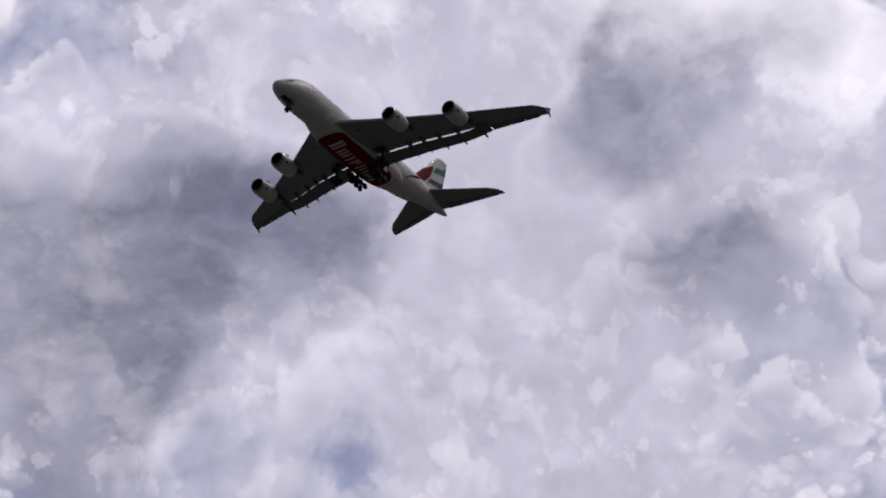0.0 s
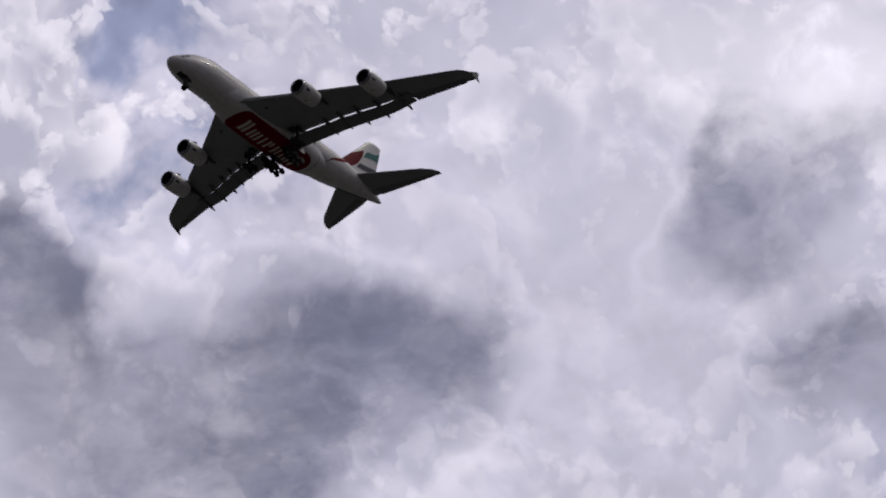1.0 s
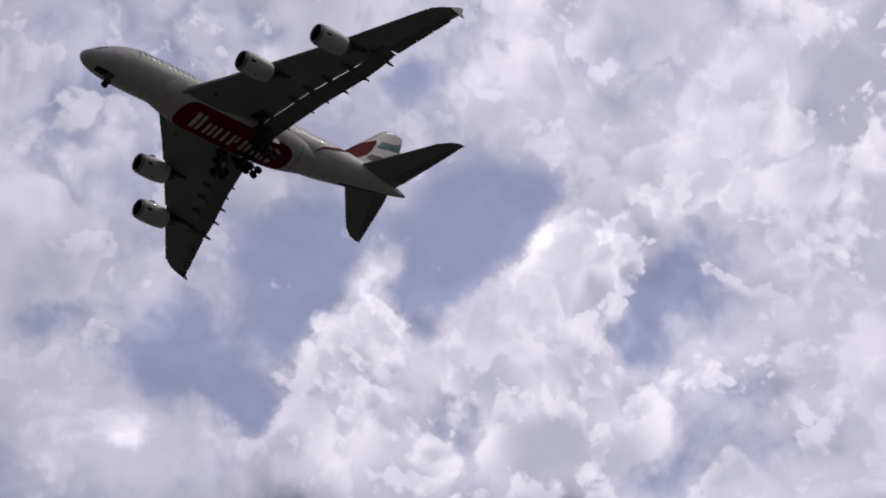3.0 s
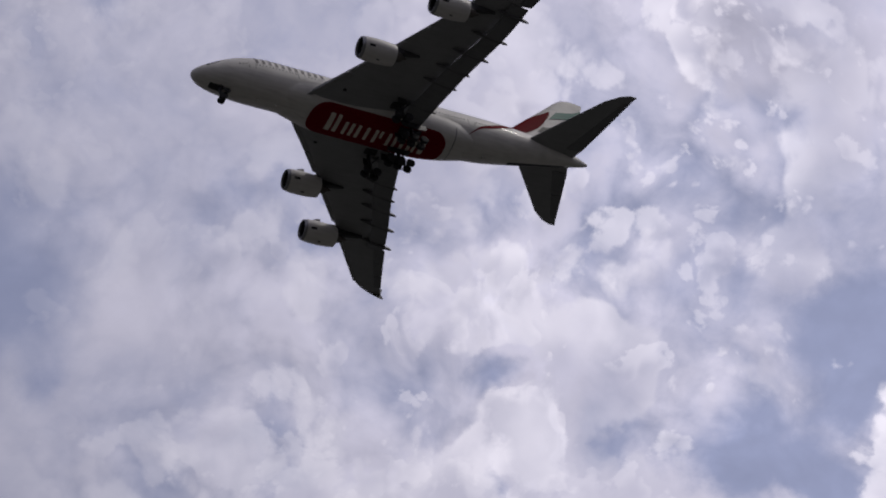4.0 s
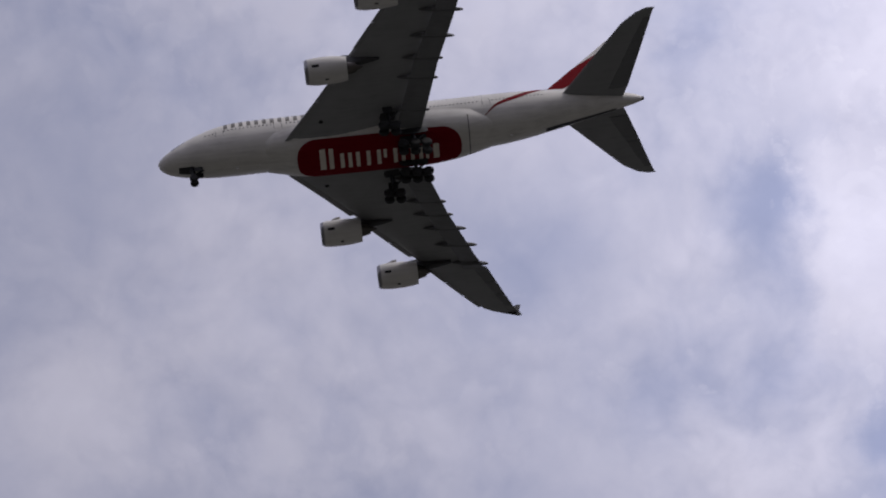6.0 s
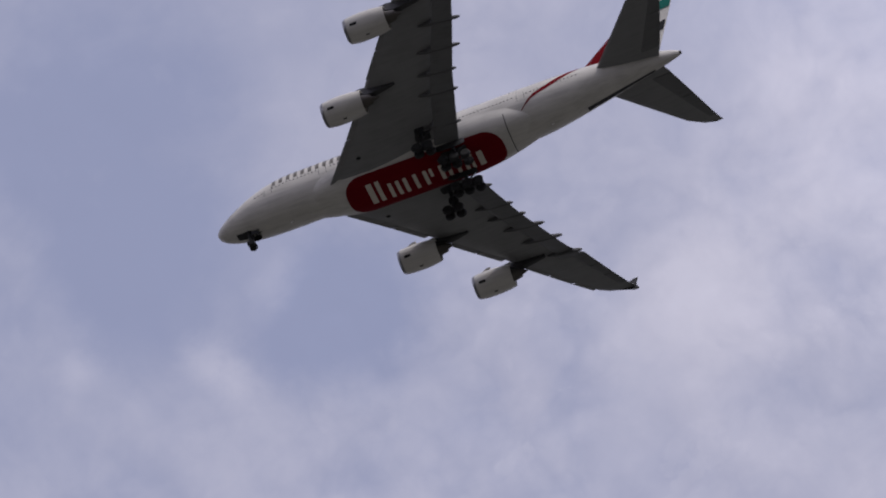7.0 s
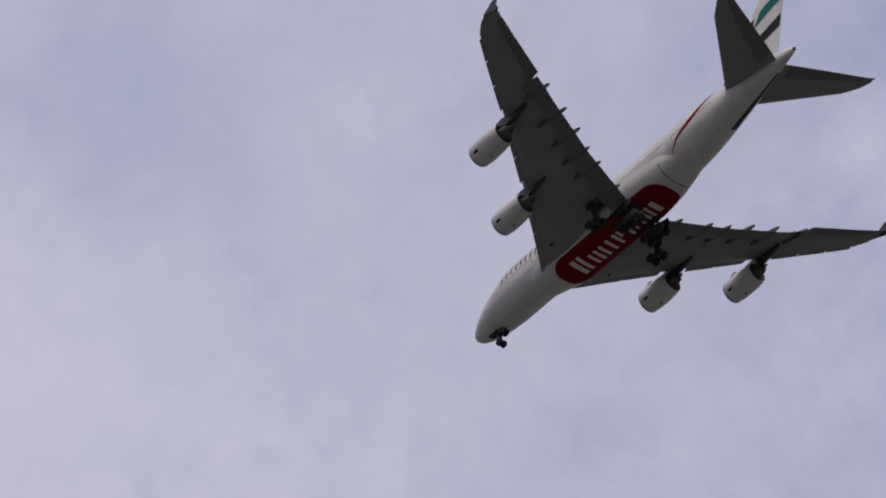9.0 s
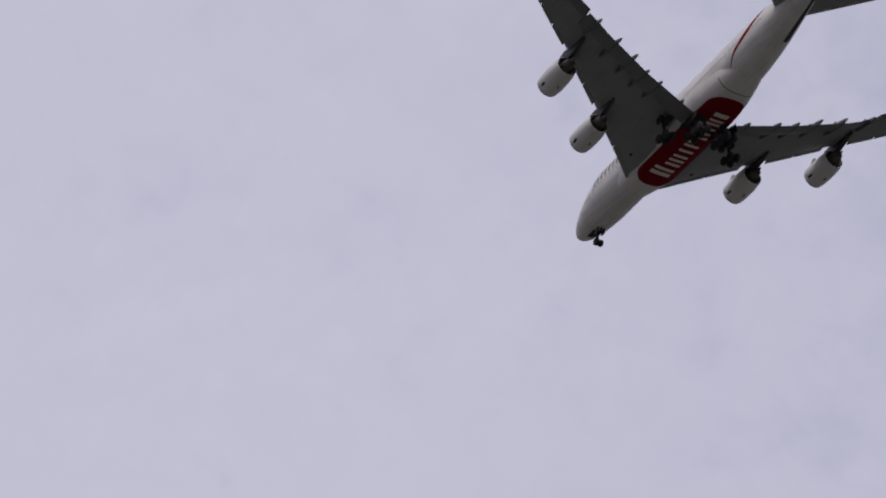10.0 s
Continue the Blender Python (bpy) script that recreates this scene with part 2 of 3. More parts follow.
    torn = g.vec("ADD", g.vec("ADD", way, g.vec("SCALE", w1, scale=0.03)), g.vec("ADD", g.vec("SCALE", w2, scale=0.02), g.vec("SCALE", w3, scale=0.03)))

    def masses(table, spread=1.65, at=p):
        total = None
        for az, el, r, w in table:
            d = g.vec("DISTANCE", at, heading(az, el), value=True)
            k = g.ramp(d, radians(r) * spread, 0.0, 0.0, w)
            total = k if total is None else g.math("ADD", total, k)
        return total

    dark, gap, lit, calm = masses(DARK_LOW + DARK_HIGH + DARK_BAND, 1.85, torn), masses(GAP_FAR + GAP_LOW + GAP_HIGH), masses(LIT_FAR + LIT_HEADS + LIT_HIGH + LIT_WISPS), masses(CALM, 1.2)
    curdled = g.math("MINIMUM", masses(CURDLED), 1.0)
    sheet = g.math("MINIMUM", masses(SHEET, 1.2), 1.0)
    calm = g.math("MINIMUM", calm, 0.94)
    wild = g.math("SUBTRACT", 1.0, calm)

    def heap(at, scale, seed, fine=True):
        """Heaped cloud: a ragged field with round lumps set on it at two sizes."""
        q = g.vec("ADD", at, (0.37 * seed, 0.71 * seed, 0.13 * seed))
        total = g.math("SUBTRACT", g.noise(q, scale, 6.0 if fine else 3.0, 0.55), 0.5)
        for k, amount in ((2.7, 0.20), (7.0, 0.08))[:2 if fine else 1]:
            n = t.nodes.new("ShaderNodeTexVoronoi")
            n.feature = "F1"
            g.put(n.inputs["Vector"], q)
            n.inputs["Scale"].default_value = scale * k
            d = n.outputs["Distance"]
            total = g.math("ADD", total, g.math("MULTIPLY", g.math("SUBTRACT", 0.24, g.math("MULTIPLY", d, d)), amount))
        return total

    # some stretches are heaped, others smooth
    heaped = g.ramp(g.noise(way, 10.0, 3.0, 0.5), 0.34, 0.62, 0.45, 1.25)
    to_sun = heading(SUN_AZ, SUN_EL + 12) * 0.007
    sunward = g.vec("ADD", soft, to_sun)
    big, small = heap(soft, 13.0, 0), heap(soft, 34.0, 1)
    puff = g.math("MULTIPLY", g.math("ADD", g.math("MULTIPLY", big, 0.75), g.math("MULTIPLY", small, 0.45)), heaped)
    relief = g.math("SUBTRACT", g.math("ADD", g.math("MULTIPLY", big, 0.6), g.math("MULTIPLY", small, 0.45)),
                    g.math("ADD", g.math("MULTIPLY", heap(sunward, 13.0, 0, False), 0.6), g.math("MULTIPLY", heap(sunward, 34.0, 1, False), 0.45)))
    relief = g.math("MULTIPLY", g.math("MULTIPLY", relief, heaped), 0.6)
    relief = g.math("MULTIPLY", g.math("MULTIPLY", relief, wild), g.math("SUBTRACT", 1.0, g.math("MULTIPLY", sheet, 0.45)))
    fine = g.math("SUBTRACT", g.noise(soft, 24.0, 7.0, 0.6), 0.5)
    broad = g.math("SUBTRACT", g.noise(way, 5.5, 4.0, 0.5), 0.5)

    # cover of white cloud over the blue
    c = g.math("ADD", g.math("MULTIPLY", puff, 1.3), g.math("ADD", g.math("MULTIPLY", fine, 0.55), g.math("MULTIPLY", broad, 0.7)))
    c = g.math("MULTIPLY", c, g.math("ADD", g.math("MULTIPLY", wild, 0.84), 0.16))
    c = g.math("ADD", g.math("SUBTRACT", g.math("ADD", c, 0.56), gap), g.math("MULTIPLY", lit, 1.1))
    c = g.math("ADD", c, g.math("MULTIPLY", sheet, 0.36))
    cover = g.ramp(c, 0.26, 0.68)
    blue = g.mix(0.88, g.mix(1.0, sky.outputs[0], (0.055, 0.055, 0.055, 1), "MULTIPLY"), BLUE)
    veil = g.mix(calm, WHITE, VEIL)
    col = g.mix(cover, blue, veil)

    # sunward edges are brighter, the others greyer
    tone = g.math("ADD", g.math("MULTIPLY", relief, 1.9), g.math("MULTIPLY", g.math("MULTIPLY", g.math("ADD", fine, broad), wild), 0.25))
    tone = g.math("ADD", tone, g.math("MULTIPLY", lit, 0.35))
    col = g.mix(1.0, col, g.math("ADD", 1.0, tone), "MULTIPLY")

    # sunlit heads of heaped cloud
    lightest = g.mix(g.ramp(calm, 0.05, 0.6), BRIGHT, PALE)
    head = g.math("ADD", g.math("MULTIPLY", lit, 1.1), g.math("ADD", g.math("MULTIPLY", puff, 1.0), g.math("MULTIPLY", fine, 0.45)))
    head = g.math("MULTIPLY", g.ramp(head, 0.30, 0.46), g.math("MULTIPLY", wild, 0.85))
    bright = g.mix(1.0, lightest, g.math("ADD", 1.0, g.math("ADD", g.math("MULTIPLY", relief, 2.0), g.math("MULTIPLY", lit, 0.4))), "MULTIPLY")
    col = g.mix(head, col, bright)

    # thick grey bases with a bright fringe
    d = g.math("MULTIPLY", g.math("MINIMUM", dark, 1.0), 0.86)
    d = g.math("ADD", d, g.math("ADD", g.math("MULTIPLY", puff, 1.3), g.math("MULTIPLY", fine, 0.45)))
    d = g.math("SUBTRACT", d, g.math("MULTIPLY", relief, 0.5))
    fringe = g.math("MULTIPLY", g.ramp(d, 0.0, 0.18), g.ramp(d, 0.34, 0.18))
    col = g.mix(1.0, col, g.math("ADD", 1.0, g.math("MULTIPLY", g.math("MULTIPLY", fringe, wild), 0.08)), "MULTIPLY")
    worn = g.noise(g.vec("MULTIPLY", soft, (1.0, 1.0, 1.9)), 15.0, 6.0, 0.6)
    thick = g.math("MULTIPLY", g.ramp(d, 0.14, 1.0), g.ramp(worn, 0.34, 0.66, 1.0, 0.55))
    grey = g.mix(1.0, GREY, g.math("ADD", 1.0, g.math("ADD", g.math("MULTIPLY", relief, 3.0), g.math("MULTIPLY", fine, 0.9))), "MULTIPLY")
    col = g.mix(thick, col, grey)

    # nearer tufts, one behind the other: bright where the sky above them is open, dull under other cloud
    plain = g.math("SUBTRACT", 1.0, g.math("MULTIPLY", sheet, 0.72))
    loose = g.math("MULTIPLY", g.math("MULTIPLY", g.math("MULTIPLY", wild, heaped), plain), g.math("SUBTRACT", 1.0, g.math("MULTIPLY", thick, 0.95)))
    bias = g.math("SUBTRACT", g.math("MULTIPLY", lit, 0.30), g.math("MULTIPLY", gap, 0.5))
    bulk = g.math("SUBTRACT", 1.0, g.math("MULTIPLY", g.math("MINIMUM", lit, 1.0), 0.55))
    for scale, seed, rim, amount, rise, where in ((12.0, 5, -0.02, 0.75, 0.016, loose), (24.0, 2, 0.03, 0.62, 0.010, loose),
                                                  (48.0, 3, 0.06, 0.45, 0.006, loose), (75.0, 4, 0.0, 0.8, 0.004, g.math("MULTIPLY", curdled, wild))):
        tuft = g.math("ADD", heap(soft, scale, seed), bias)
        over = g.math("ADD", heap(g.vec("ADD", soft, (0.2 * rise, -0.1 * rise, rise)), scale, seed, False), bias)
        edge = g.math("MULTIPLY", g.ramp(tuft, rim, rim + 0.055), g.math("MULTIPLY", where, amount), clamp=True)
        shade = g.math("MULTIPLY", g.ramp(over, rim - 0.08, rim + 0.16), bulk)
        col = g.mix(edge, col, g.mix(shade, lightest, SHADED))

    # thin cloud before the sun's side glares
    col = g.mix(1.0, col, g.math("ADD", 1.0, g.math("MULTIPLY", g.ramp(g.math("ADD", lit, g.math("ADD", g.math("MULTIPLY", puff, 2.2), g.math("MULTIPLY", fine, 1.5))), 0.8, 1.7, 0.0, 0.6), wild)), "MULTIPLY")

    # towards the horizon an overcast sky grows darker
    up = t.nodes.new("ShaderNodeSeparateXYZ")
    t.links.new(way, up.inputs[0])
    col = g.mix(1.0, col, g.ramp(up.outputs[2], -0.1, 0.42, 0.12, 1.0), "MULTIPLY")

    # and the side towards the sun is the brighter one
    glow = g.vec("DOT_PRODUCT", way, heading(GLOW_AZ, GLOW_EL), value=True)
    col = g.mix(1.0, col, g.ramp(glow, 0.5, 0.95, 1.0, GLOW), "MULTIPLY")

    bg = t.nodes.new("ShaderNodeBackground")
    g.put(bg.inputs[0], col)
    bg.inputs[1].default_value = SKY_STRENGTH
    out = t.nodes.new("ShaderNodeOutputWorld")
    t.links.new(bg.outputs[0], out.inputs[0])


SKY_STRENGTH = 1.0
GLOW_AZ, GLOW_EL, GLOW = 80.0, 36.0, 2.4
make_world()
sun_lamp = bpy.data.lights.new("sun", "SUN")
sun_lamp.energy, sun_lamp.angle, sun_lamp.color = 1.8, radians(10), (1.0, 0.95, 0.88)
sun = new("sun", sun_lamp)
sun.matrix_world = look(heading(SUN_AZ, SUN_EL) * 100, (0, 0, 0))


# ---- materials ----
def paint(name, colour, rough=0.35, metal=0.0, grime=0.12, bump=0.02, streak=True, coat=0.0, shine=0.3):
    """Aircraft paint: soft mottling, streaks along the air flow, fine relief."""
    m = bpy.data.materials.new(name)
    m.use_nodes = True
    t = m.node_tree
    g = Nodes(t)
    b = t.nodes["Principled BSDF"]
    p = t.nodes.new("ShaderNodeTexCoord").outputs["Object"]
    big = g.noise(p, 0.35, 4.0, 0.55)
    fine = g.noise(p, 9.0, 5.0, 0.6)
    stretch = g.vec("MULTIPLY", p, (0.12, 1.6, 1.6))
    flow = g.noise(stretch, 1.4, 5.0, 0.6)
    dirt = g.math("ADD", g.math("MULTIPLY", big, 0.4), g.math("MULTIPLY", flow, 0.6 if streak else 0.0))
    dirt = g.ramp(dirt, 0.38, 0.75)
    dark = tuple(c * 0.45 for c in colour)
    col = g.mix(g.math("MULTIPLY", dirt, grime * 2.2), (*colour, 1), (*dark, 1))
    col = g.mix(g.math("MULTIPLY", fine, grime * 0.5), col, (*dark, 1))
    g.put(b.inputs["Base Color"], col)
    g.put(b.inputs["Roughness"], g.math("ADD", rough, g.math("MULTIPLY", g.math("SUBTRACT", fine, 0.5), 0.2), clamp=True))
    b.inputs["Metallic"].default_value = metal
    b.inputs["Coat Weight"].default_value = coat
    b.inputs["Specular IOR Level"].default_value = shine
    n = t.nodes.new("ShaderNodeBump")
    n.inputs["Strength"].default_value, n.inputs["Distance"].default_value = 0.3, bump
    g.put(n.inputs["Height"], fine)
    t.links.new(n.outputs[0], b.inputs["Normal"])
    return m


M_WHITE = paint("white_paint", (0.62, 0.60, 0.565), 0.5, 0, 0.22, 0.01, coat=0.06)
M_COWL = paint("cowl_paint", (0.61, 0.59, 0.56), 0.5, 0, 0.16, 0.01, coat=0.06)
M_WING = paint("grey_wing_paint", (0.225, 0.227, 0.23), 0.5, 0, 0.16, 0.01)
# wing grey darkened to hold the shadows that lie on the flaps
M_FLAP_SHADE = paint("flap_shade_paint", (0.15, 0.152, 0.155), 0.5, 0, 0.20, 0.01)
# near-black because the shade on pylons and tip fences is put into the colour
M_SHADE_DARK = paint("shade_dark_paint", (0.045, 0.045, 0.047), 0.5, 0, 0.2, 0.01)
# darker than the wing: the fairings' shaded sides are painted in
M_TRACK_SHADE = paint("track_fairing_shade", (0.10, 0.10, 0.102), 0.5, 0, 0.2, 0.01)
M_DARK = paint("dark_bay", (0.03, 0.03, 0.032), 0.7, 0, 0.2, 0.02)
M_LIP = paint("bare_metal_lip", (0.26, 0.26, 0.27), 0.3, 1.0, 0.1, 0.005)
M_FAN = paint("fan_blades", (0.06, 0.06, 0.065), 0.4, 0.6, 0.2, 0.005)
M_STEEL = paint("gear_steel", (0.028, 0.029, 0.031), 0.5, 0.2, 0.25, 0.01)
M_TYRE = paint("tyre_rubber", (0.022, 0.022, 0.023), 0.85, 0, 0.2, 0.01)
M_HOT = paint("hot_nozzle", (0.12, 0.11, 0.10), 0.45, 0.8, 0.3, 0.01)
M_RED = paint("red_paint", (0.16, 0.006, 0.011), 0.6, 0, 0.12, 0.01, shine=0.02)
M_CREAM = paint("cream_paint", (0.62, 0.57, 0.50), 0.35, 0, 0.1, 0.01, shine=0.08)
M_GOLD = paint("bronze_lettering", (0.10, 0.09, 0.075), 0.4, 0, 0.1, 0.01)
M_GREEN = paint("green_paint", (0.008, 0.14, 0.11), 0.35, 0, 0.1, 0.01, shine=0.08)
M_BLACK = paint("black_paint", (0.02, 0.02, 0.022), 0.35, 0, 0.1, 0.01, shine=0.08)
M_GLASS = paint("cabin_glass", (0.02, 0.022, 0.028), 0.12, 0, 0.05, 0.0)


def make_ground():
    m = bpy.data.materials.new("dry_grass")
    m.use_nodes = True
    t = m.node_tree
    g = Nodes(t)
    p = t.nodes.new("ShaderNodeTexCoord").outputs["Object"]
    field = g.noise(p, 0.006, 4.0, 0.6)
    tuft = g.noise(p, 1.5, 6.0, 0.65)
    col = g.mix(g.ramp(field, 0.35, 0.65), (0.058, 0.06, 0.048, 1), (0.09, 0.087, 0.08, 1))
    col = g.mix(g.math("MULTIPLY", tuft, 0.5), col, (0.035, 0.037, 0.03, 1))
    b = t.nodes["Principled BSDF"]
    g.put(b.inputs["Base Color"], col)
    b.inputs["Roughness"].default_value = 0.95
    n = t.nodes.new("ShaderNodeBump")
    n.inputs["Distance"].default_value = 0.06
    g.put(n.inputs["Height"], tuft)
    t.links.new(n.outputs[0], b.inputs["Normal"])
    bm = bmesh.new()
    rings = [0.0] + [4.0 * 1.35 ** k for k in range(24)]
    prev, n_seg = None, 48
    for r in rings:
        ring = [bm.verts.new((r * math.cos(2 * math.pi * i / n_seg), r * math.sin(2 * math.pi * i / n_seg),
                              0.0 if r < 30 else 0.4 * noise.noise(Vector((r * math.cos(i * 0.131), r * math.sin(i * 0.131), 0)) * 0.01)))
                for i in range(n_seg)] if r else [bm.verts.new((0, 0, 0))]
        if prev:
            for i in range(n_seg):
                j = (i + 1) % n_seg
                bm.faces.new((prev[0], ring[i], ring[j]) if len(prev) == 1 else (prev[i], ring[i], ring[j], prev[j]))
        prev = ring
    ob = link_mesh("ground", bm, m)
    return tagged(ob, "open dry grass field under the flight path", "ground", kind="structure")


make_ground()

# ---- the airliner ----
airliner = new("airliner")
tagged(airliner, "white four-engined double-deck airliner with red belly panel, landing gear down", "aeroplane")

# station, half width, top, bottom
HULL = [(0.0, 0.06, -1.88, -2.0), (0.15, 0.5, -1.52, -2.45), (0.5, 0.92, -1.12, -2.85), (1.2, 1.45, -0.58, -3.25),
        (2.2, 1.95, 0.1, -3.55), (3.6, 2.45, 1.0, -3.82), (5.2, 2.88, 1.95, -4.0), (7.2, 3.24, 2.95, -4.13),
        (9.5, 3.48, 3.72, -4.2), (12.0, 3.57, 4.15, -4.2), (15.0, 3.57, 4.2, -4.2), (30.0, 3.57, 4.2, -4.2),
        (44.0, 3.57, 4.2, -4.2), (48.0, 3.54, 4.2, -4.0), (52.0, 3.36, 4.18, -3.4), (56.0, 2.98, 4.1, -2.5),
        (60.0, 2.45, 3.9, -1.55), (64.0, 1.75, 3.45, -0.65), (67.5, 1.05, 2.75, 0.1), (69.6, 0.55, 2.1, 0.6),
        (70.4, 0.3, 1.65, 0.85)]


def hull_point(s, a, out=0.0):
    """A point on the skin at station s; a is the angle from the port side upwards, in radians."""
    w, top, bot = smooth_interp(HULL, s)
    zc = bot + (top - bot) * 0.46
    up = top - zc if math.sin(a) > 0 else zc - bot
    return S(s, (w + out) * math.cos(a), zc + (up + out) * math.sin(a))


def fairing_point(s, a, out=0.0):
    """The wing-to-body fairing round the belly; a from the port side downwards."""
    w, bot = smooth_interp([(15.5, 3.0, -4.0), (17.5, 3.5, -4.35), (20.0, 4.05, -4.8), (23.0, 4.3, -5.1), (38.0, 4.3, -5.25),
                            (42.0, 4.0, -5.0), (45.0, 3.5, -4.5), (48.5, 2.7, -3.7)], s)
    c, n = math.cos(a), math.sin(a)
    e = 2.0 / 2.7
    return S(s, (w + out) * math.copysign(abs(c) ** e, c), -1.2 - (-1.2 - bot + out) * abs(n) ** e)


def build_body():
    stations = [0, 0.05, 0.15, 0.3, 0.5, 0.8, 1.2, 1.7, 2.2, 2.9, 3.6, 4.4, 5.2, 6.2, 7.2, 8.3, 9.5, 11, 12.5] \
        + [14 + 2 * k for k in range(16)] + [46, 48, 50, 52, 54, 56, 58, 60, 62, 64, 66, 67.5, 68.6, 69.6, 70.4]
    n = 56
    rings = [[hull_point(s, 2 * math.pi * i / n) for i in range(n)] for s in stations]
    hull = part("fuselage", loft(rings), M_WHITE, airliner, "white painted fuselage skin")
    # end of the tail cone
    part("exhaust_pipe", loft(revolve([(0, 0.30), (0.35, 0.26), (0.35, 0.2), (0.05, 0.18)], S(70.35, 0, 1.25), 16)), M_HOT, hull, "dark exhaust pipe")
    m = 34
    rings = [[fairing_point(s, -0.1 + (math.pi + 0.2) * i / (m - 1)) for i in range(m)]
             for s in [15.5 + 0.75 * k for k in range(45)]]
    bm = bmesh.new()
    vs = [[bm.verts.new(p) for p in r] for r in rings]
    for a, b in zip(vs, vs[1:]):
        for i in range(m - 1):
            bm.faces.new((a[i], a[i + 1], b[i + 1], b[i]))
    part("belly_fairing", bm, M_WHITE, airliner, "white wing root fairing")
    return hull


hull = build_body()


def fairing_patch(s0, s1, u_of, out, name, mat, parent, label="", ns=40, nu=16):
    """A painted panel on the belly: u_of(s) gives the two angles that bound it."""
    bm = bmesh.new()
    rows = []
    for i in range(ns + 1):
        s = s0 + (s1 - s0) * (0.5 - 0.5 * math.cos(math.pi * i / ns))
        a0, a1 = u_of(s)
        rows.append([bm.verts.new(fairing_point(s, a0 + (a1 - a0) * j / nu, out)) for j in range(nu + 1)])
    for a, b in zip(rows, rows[1:]):
        for j in range(nu):
            bm.faces.new((a[j], a[j + 1], b[j + 1], b[j]))
    return part(name, bm, mat, parent, label)


def build_belly_panel():
    s0, s1, half = 19.8, 43.4, 0.80

    def bound(s):
        r = 2.8
        e = min(s - s0, s1 - s)
        k = 1.0 if e >= r else math.sqrt(max(0.0, 1 - ((r - e) / r) ** 2))
        return math.pi / 2 - half * k - 0.001, math.pi / 2 + half * k + 0.001

    red = fairing_patch(s0, s1, bound, 0.03, "belly_panel", M_RED, airliner, "deep red rounded panel with cream marks", 70, 20)

    # the word on the panel as plain bars: station, length, near edge and far edge of the height
    def bar(a, b, lo, hi):
        fairing_patch(a, b, lambda s: (math.pi / 2 + lo, math.pi / 2 + hi), 0.055, "wordmark_bar", M_CREAM, red, "", max(2, int((b - a) * 3)), 8)

    for a, b, lo, hi in WORD:
        bar(a, b, lo, hi)
    # joint round the fairing's aft end
    fairing_patch(44.55, 44.67, lambda s: (0.25, math.pi - 0.25), 0.012, "seam", M_STEEL, airliner, "dark joint line", 2, 24)


# plain upright bars along the panel, the first one taller
WORD = [(23, 23.85, -0.37, 0.26), (24.32, 24.97, -0.37, 0.26), (25.91, 26.48, -0.16, 0.26), (27.04, 27.6, -0.16, 0.26), (28.17, 28.73, -0.16, 0.26),
        (29.67, 30.23, -0.16, 0.26), (31.17, 31.74, -0.16, 0.26), (32.11, 32.58, -0.16, 0.04), (33.52, 34.09, -0.16, 0.26), (34.65, 35.21, -0.16, 0.26),
        (35.97, 36.53, -0.28, 0.26), (37.19, 37.75, -0.16, 0.26), (38.13, 38.6, -0.16, 0.26), (39.25, 40.1, -0.16, 0.26)]
build_belly_panel()

# span, leading edge, trailing edge of the fixed wing, trailing edge with flaps, mid height, thickness ratio
WING = [(2.6, 18.2, 34.4, 37.6, -2.95, 0.14), (3.6, 19.0, 34.8, 38.0, -2.85, 0.135), (8.0, 22.7, 36.2, 39.3, -2.2, 0.125),
        (14.0, 27.5, 38.1, 41.1, -1.35, 0.11), (21.0, 32.9, 41.2, 43.8, -0.3, 0.10), (27.5, 37.9, 44.0, 46.1, 0.75, 0.095),
        (28.0, 38.2, 46.3, 46.3, 0.83, 0.095), (35.0, 43.35, 49.0, 49.0, 1.95, 0.095), (38.2, 45.8, 50.3, 50.3, 2.5, 0.09),
        (39.2, 47.2, 50.8, 50.8, 2.66, 0.085), (39.8, 48.6, 51.1, 51.1, 2.75, 0.08)]

FOIL = [(0.0, 0.0), (0.012, 0.16), (0.04, 0.28), (0.10, 0.41), (0.2, 0.50), (0.35, 0.52), (0.5, 0.46), (0.65, 0.34), (0.8, 0.19), (0.92, 0.08), (1.0, 0.012)]


def foil_ring(s0, s1, y, z, tc, droop=0.0, low=0.8):
    """A wing section between two stations."""
    c = s1 - s0
    up = [S(s0 + c * u, y, z + tc * c * t - droop * u) for u, t in FOIL]
    dn = [S(s0 + c * u, y, z - tc * c * t * low - droop * u) for u, t in FOIL[-1:0:-1]]
    return up + dn


def wing_height(y):
    return interp(WING, y)[3]


def build_wing(side):
    ys = [2.6, 3.6, 5.5, 8, 11, 14, 17.5, 21, 24.5, 27.5, 27.9, 28.3, 31.5, 35, 38.2, 39.2, 39.8]
    rings = []
    for y in ys:
        le, te, tf, z, tc = interp(WING, y)
        rings.append(foil_ring(le, te, side * y, z, tc * (tf - le) / (te - le), 0.25))
    wing = part("wing", loft(rings), M_WING, airliner, "grey painted swept wing")
    # flaps: hung behind and below the fixed wing with an open slot;
    # the shadows between the fairings are averaged into their darker grey
    spans = [(3.7, 8.62), (8.64, 14.0), (14.02, 20.6), (20.62, 27.9)]
    for y0, y1 in spans:
        fr = []
        for k in range(5):
            y = y0 + (y1 - y0) * k / 4
            le, te, tf, z, tc = interp(WING[:6], y)
            out = max(0.0, y - 23.5) / 4.4
            fr.append(foil_ring(te - 0.57 - 0.5 * out, tf - 0.2 + 0.1 * out, side * y, z - 1.06 + 0.62 * out, 0.13, 0.65 - 0.3 * out))
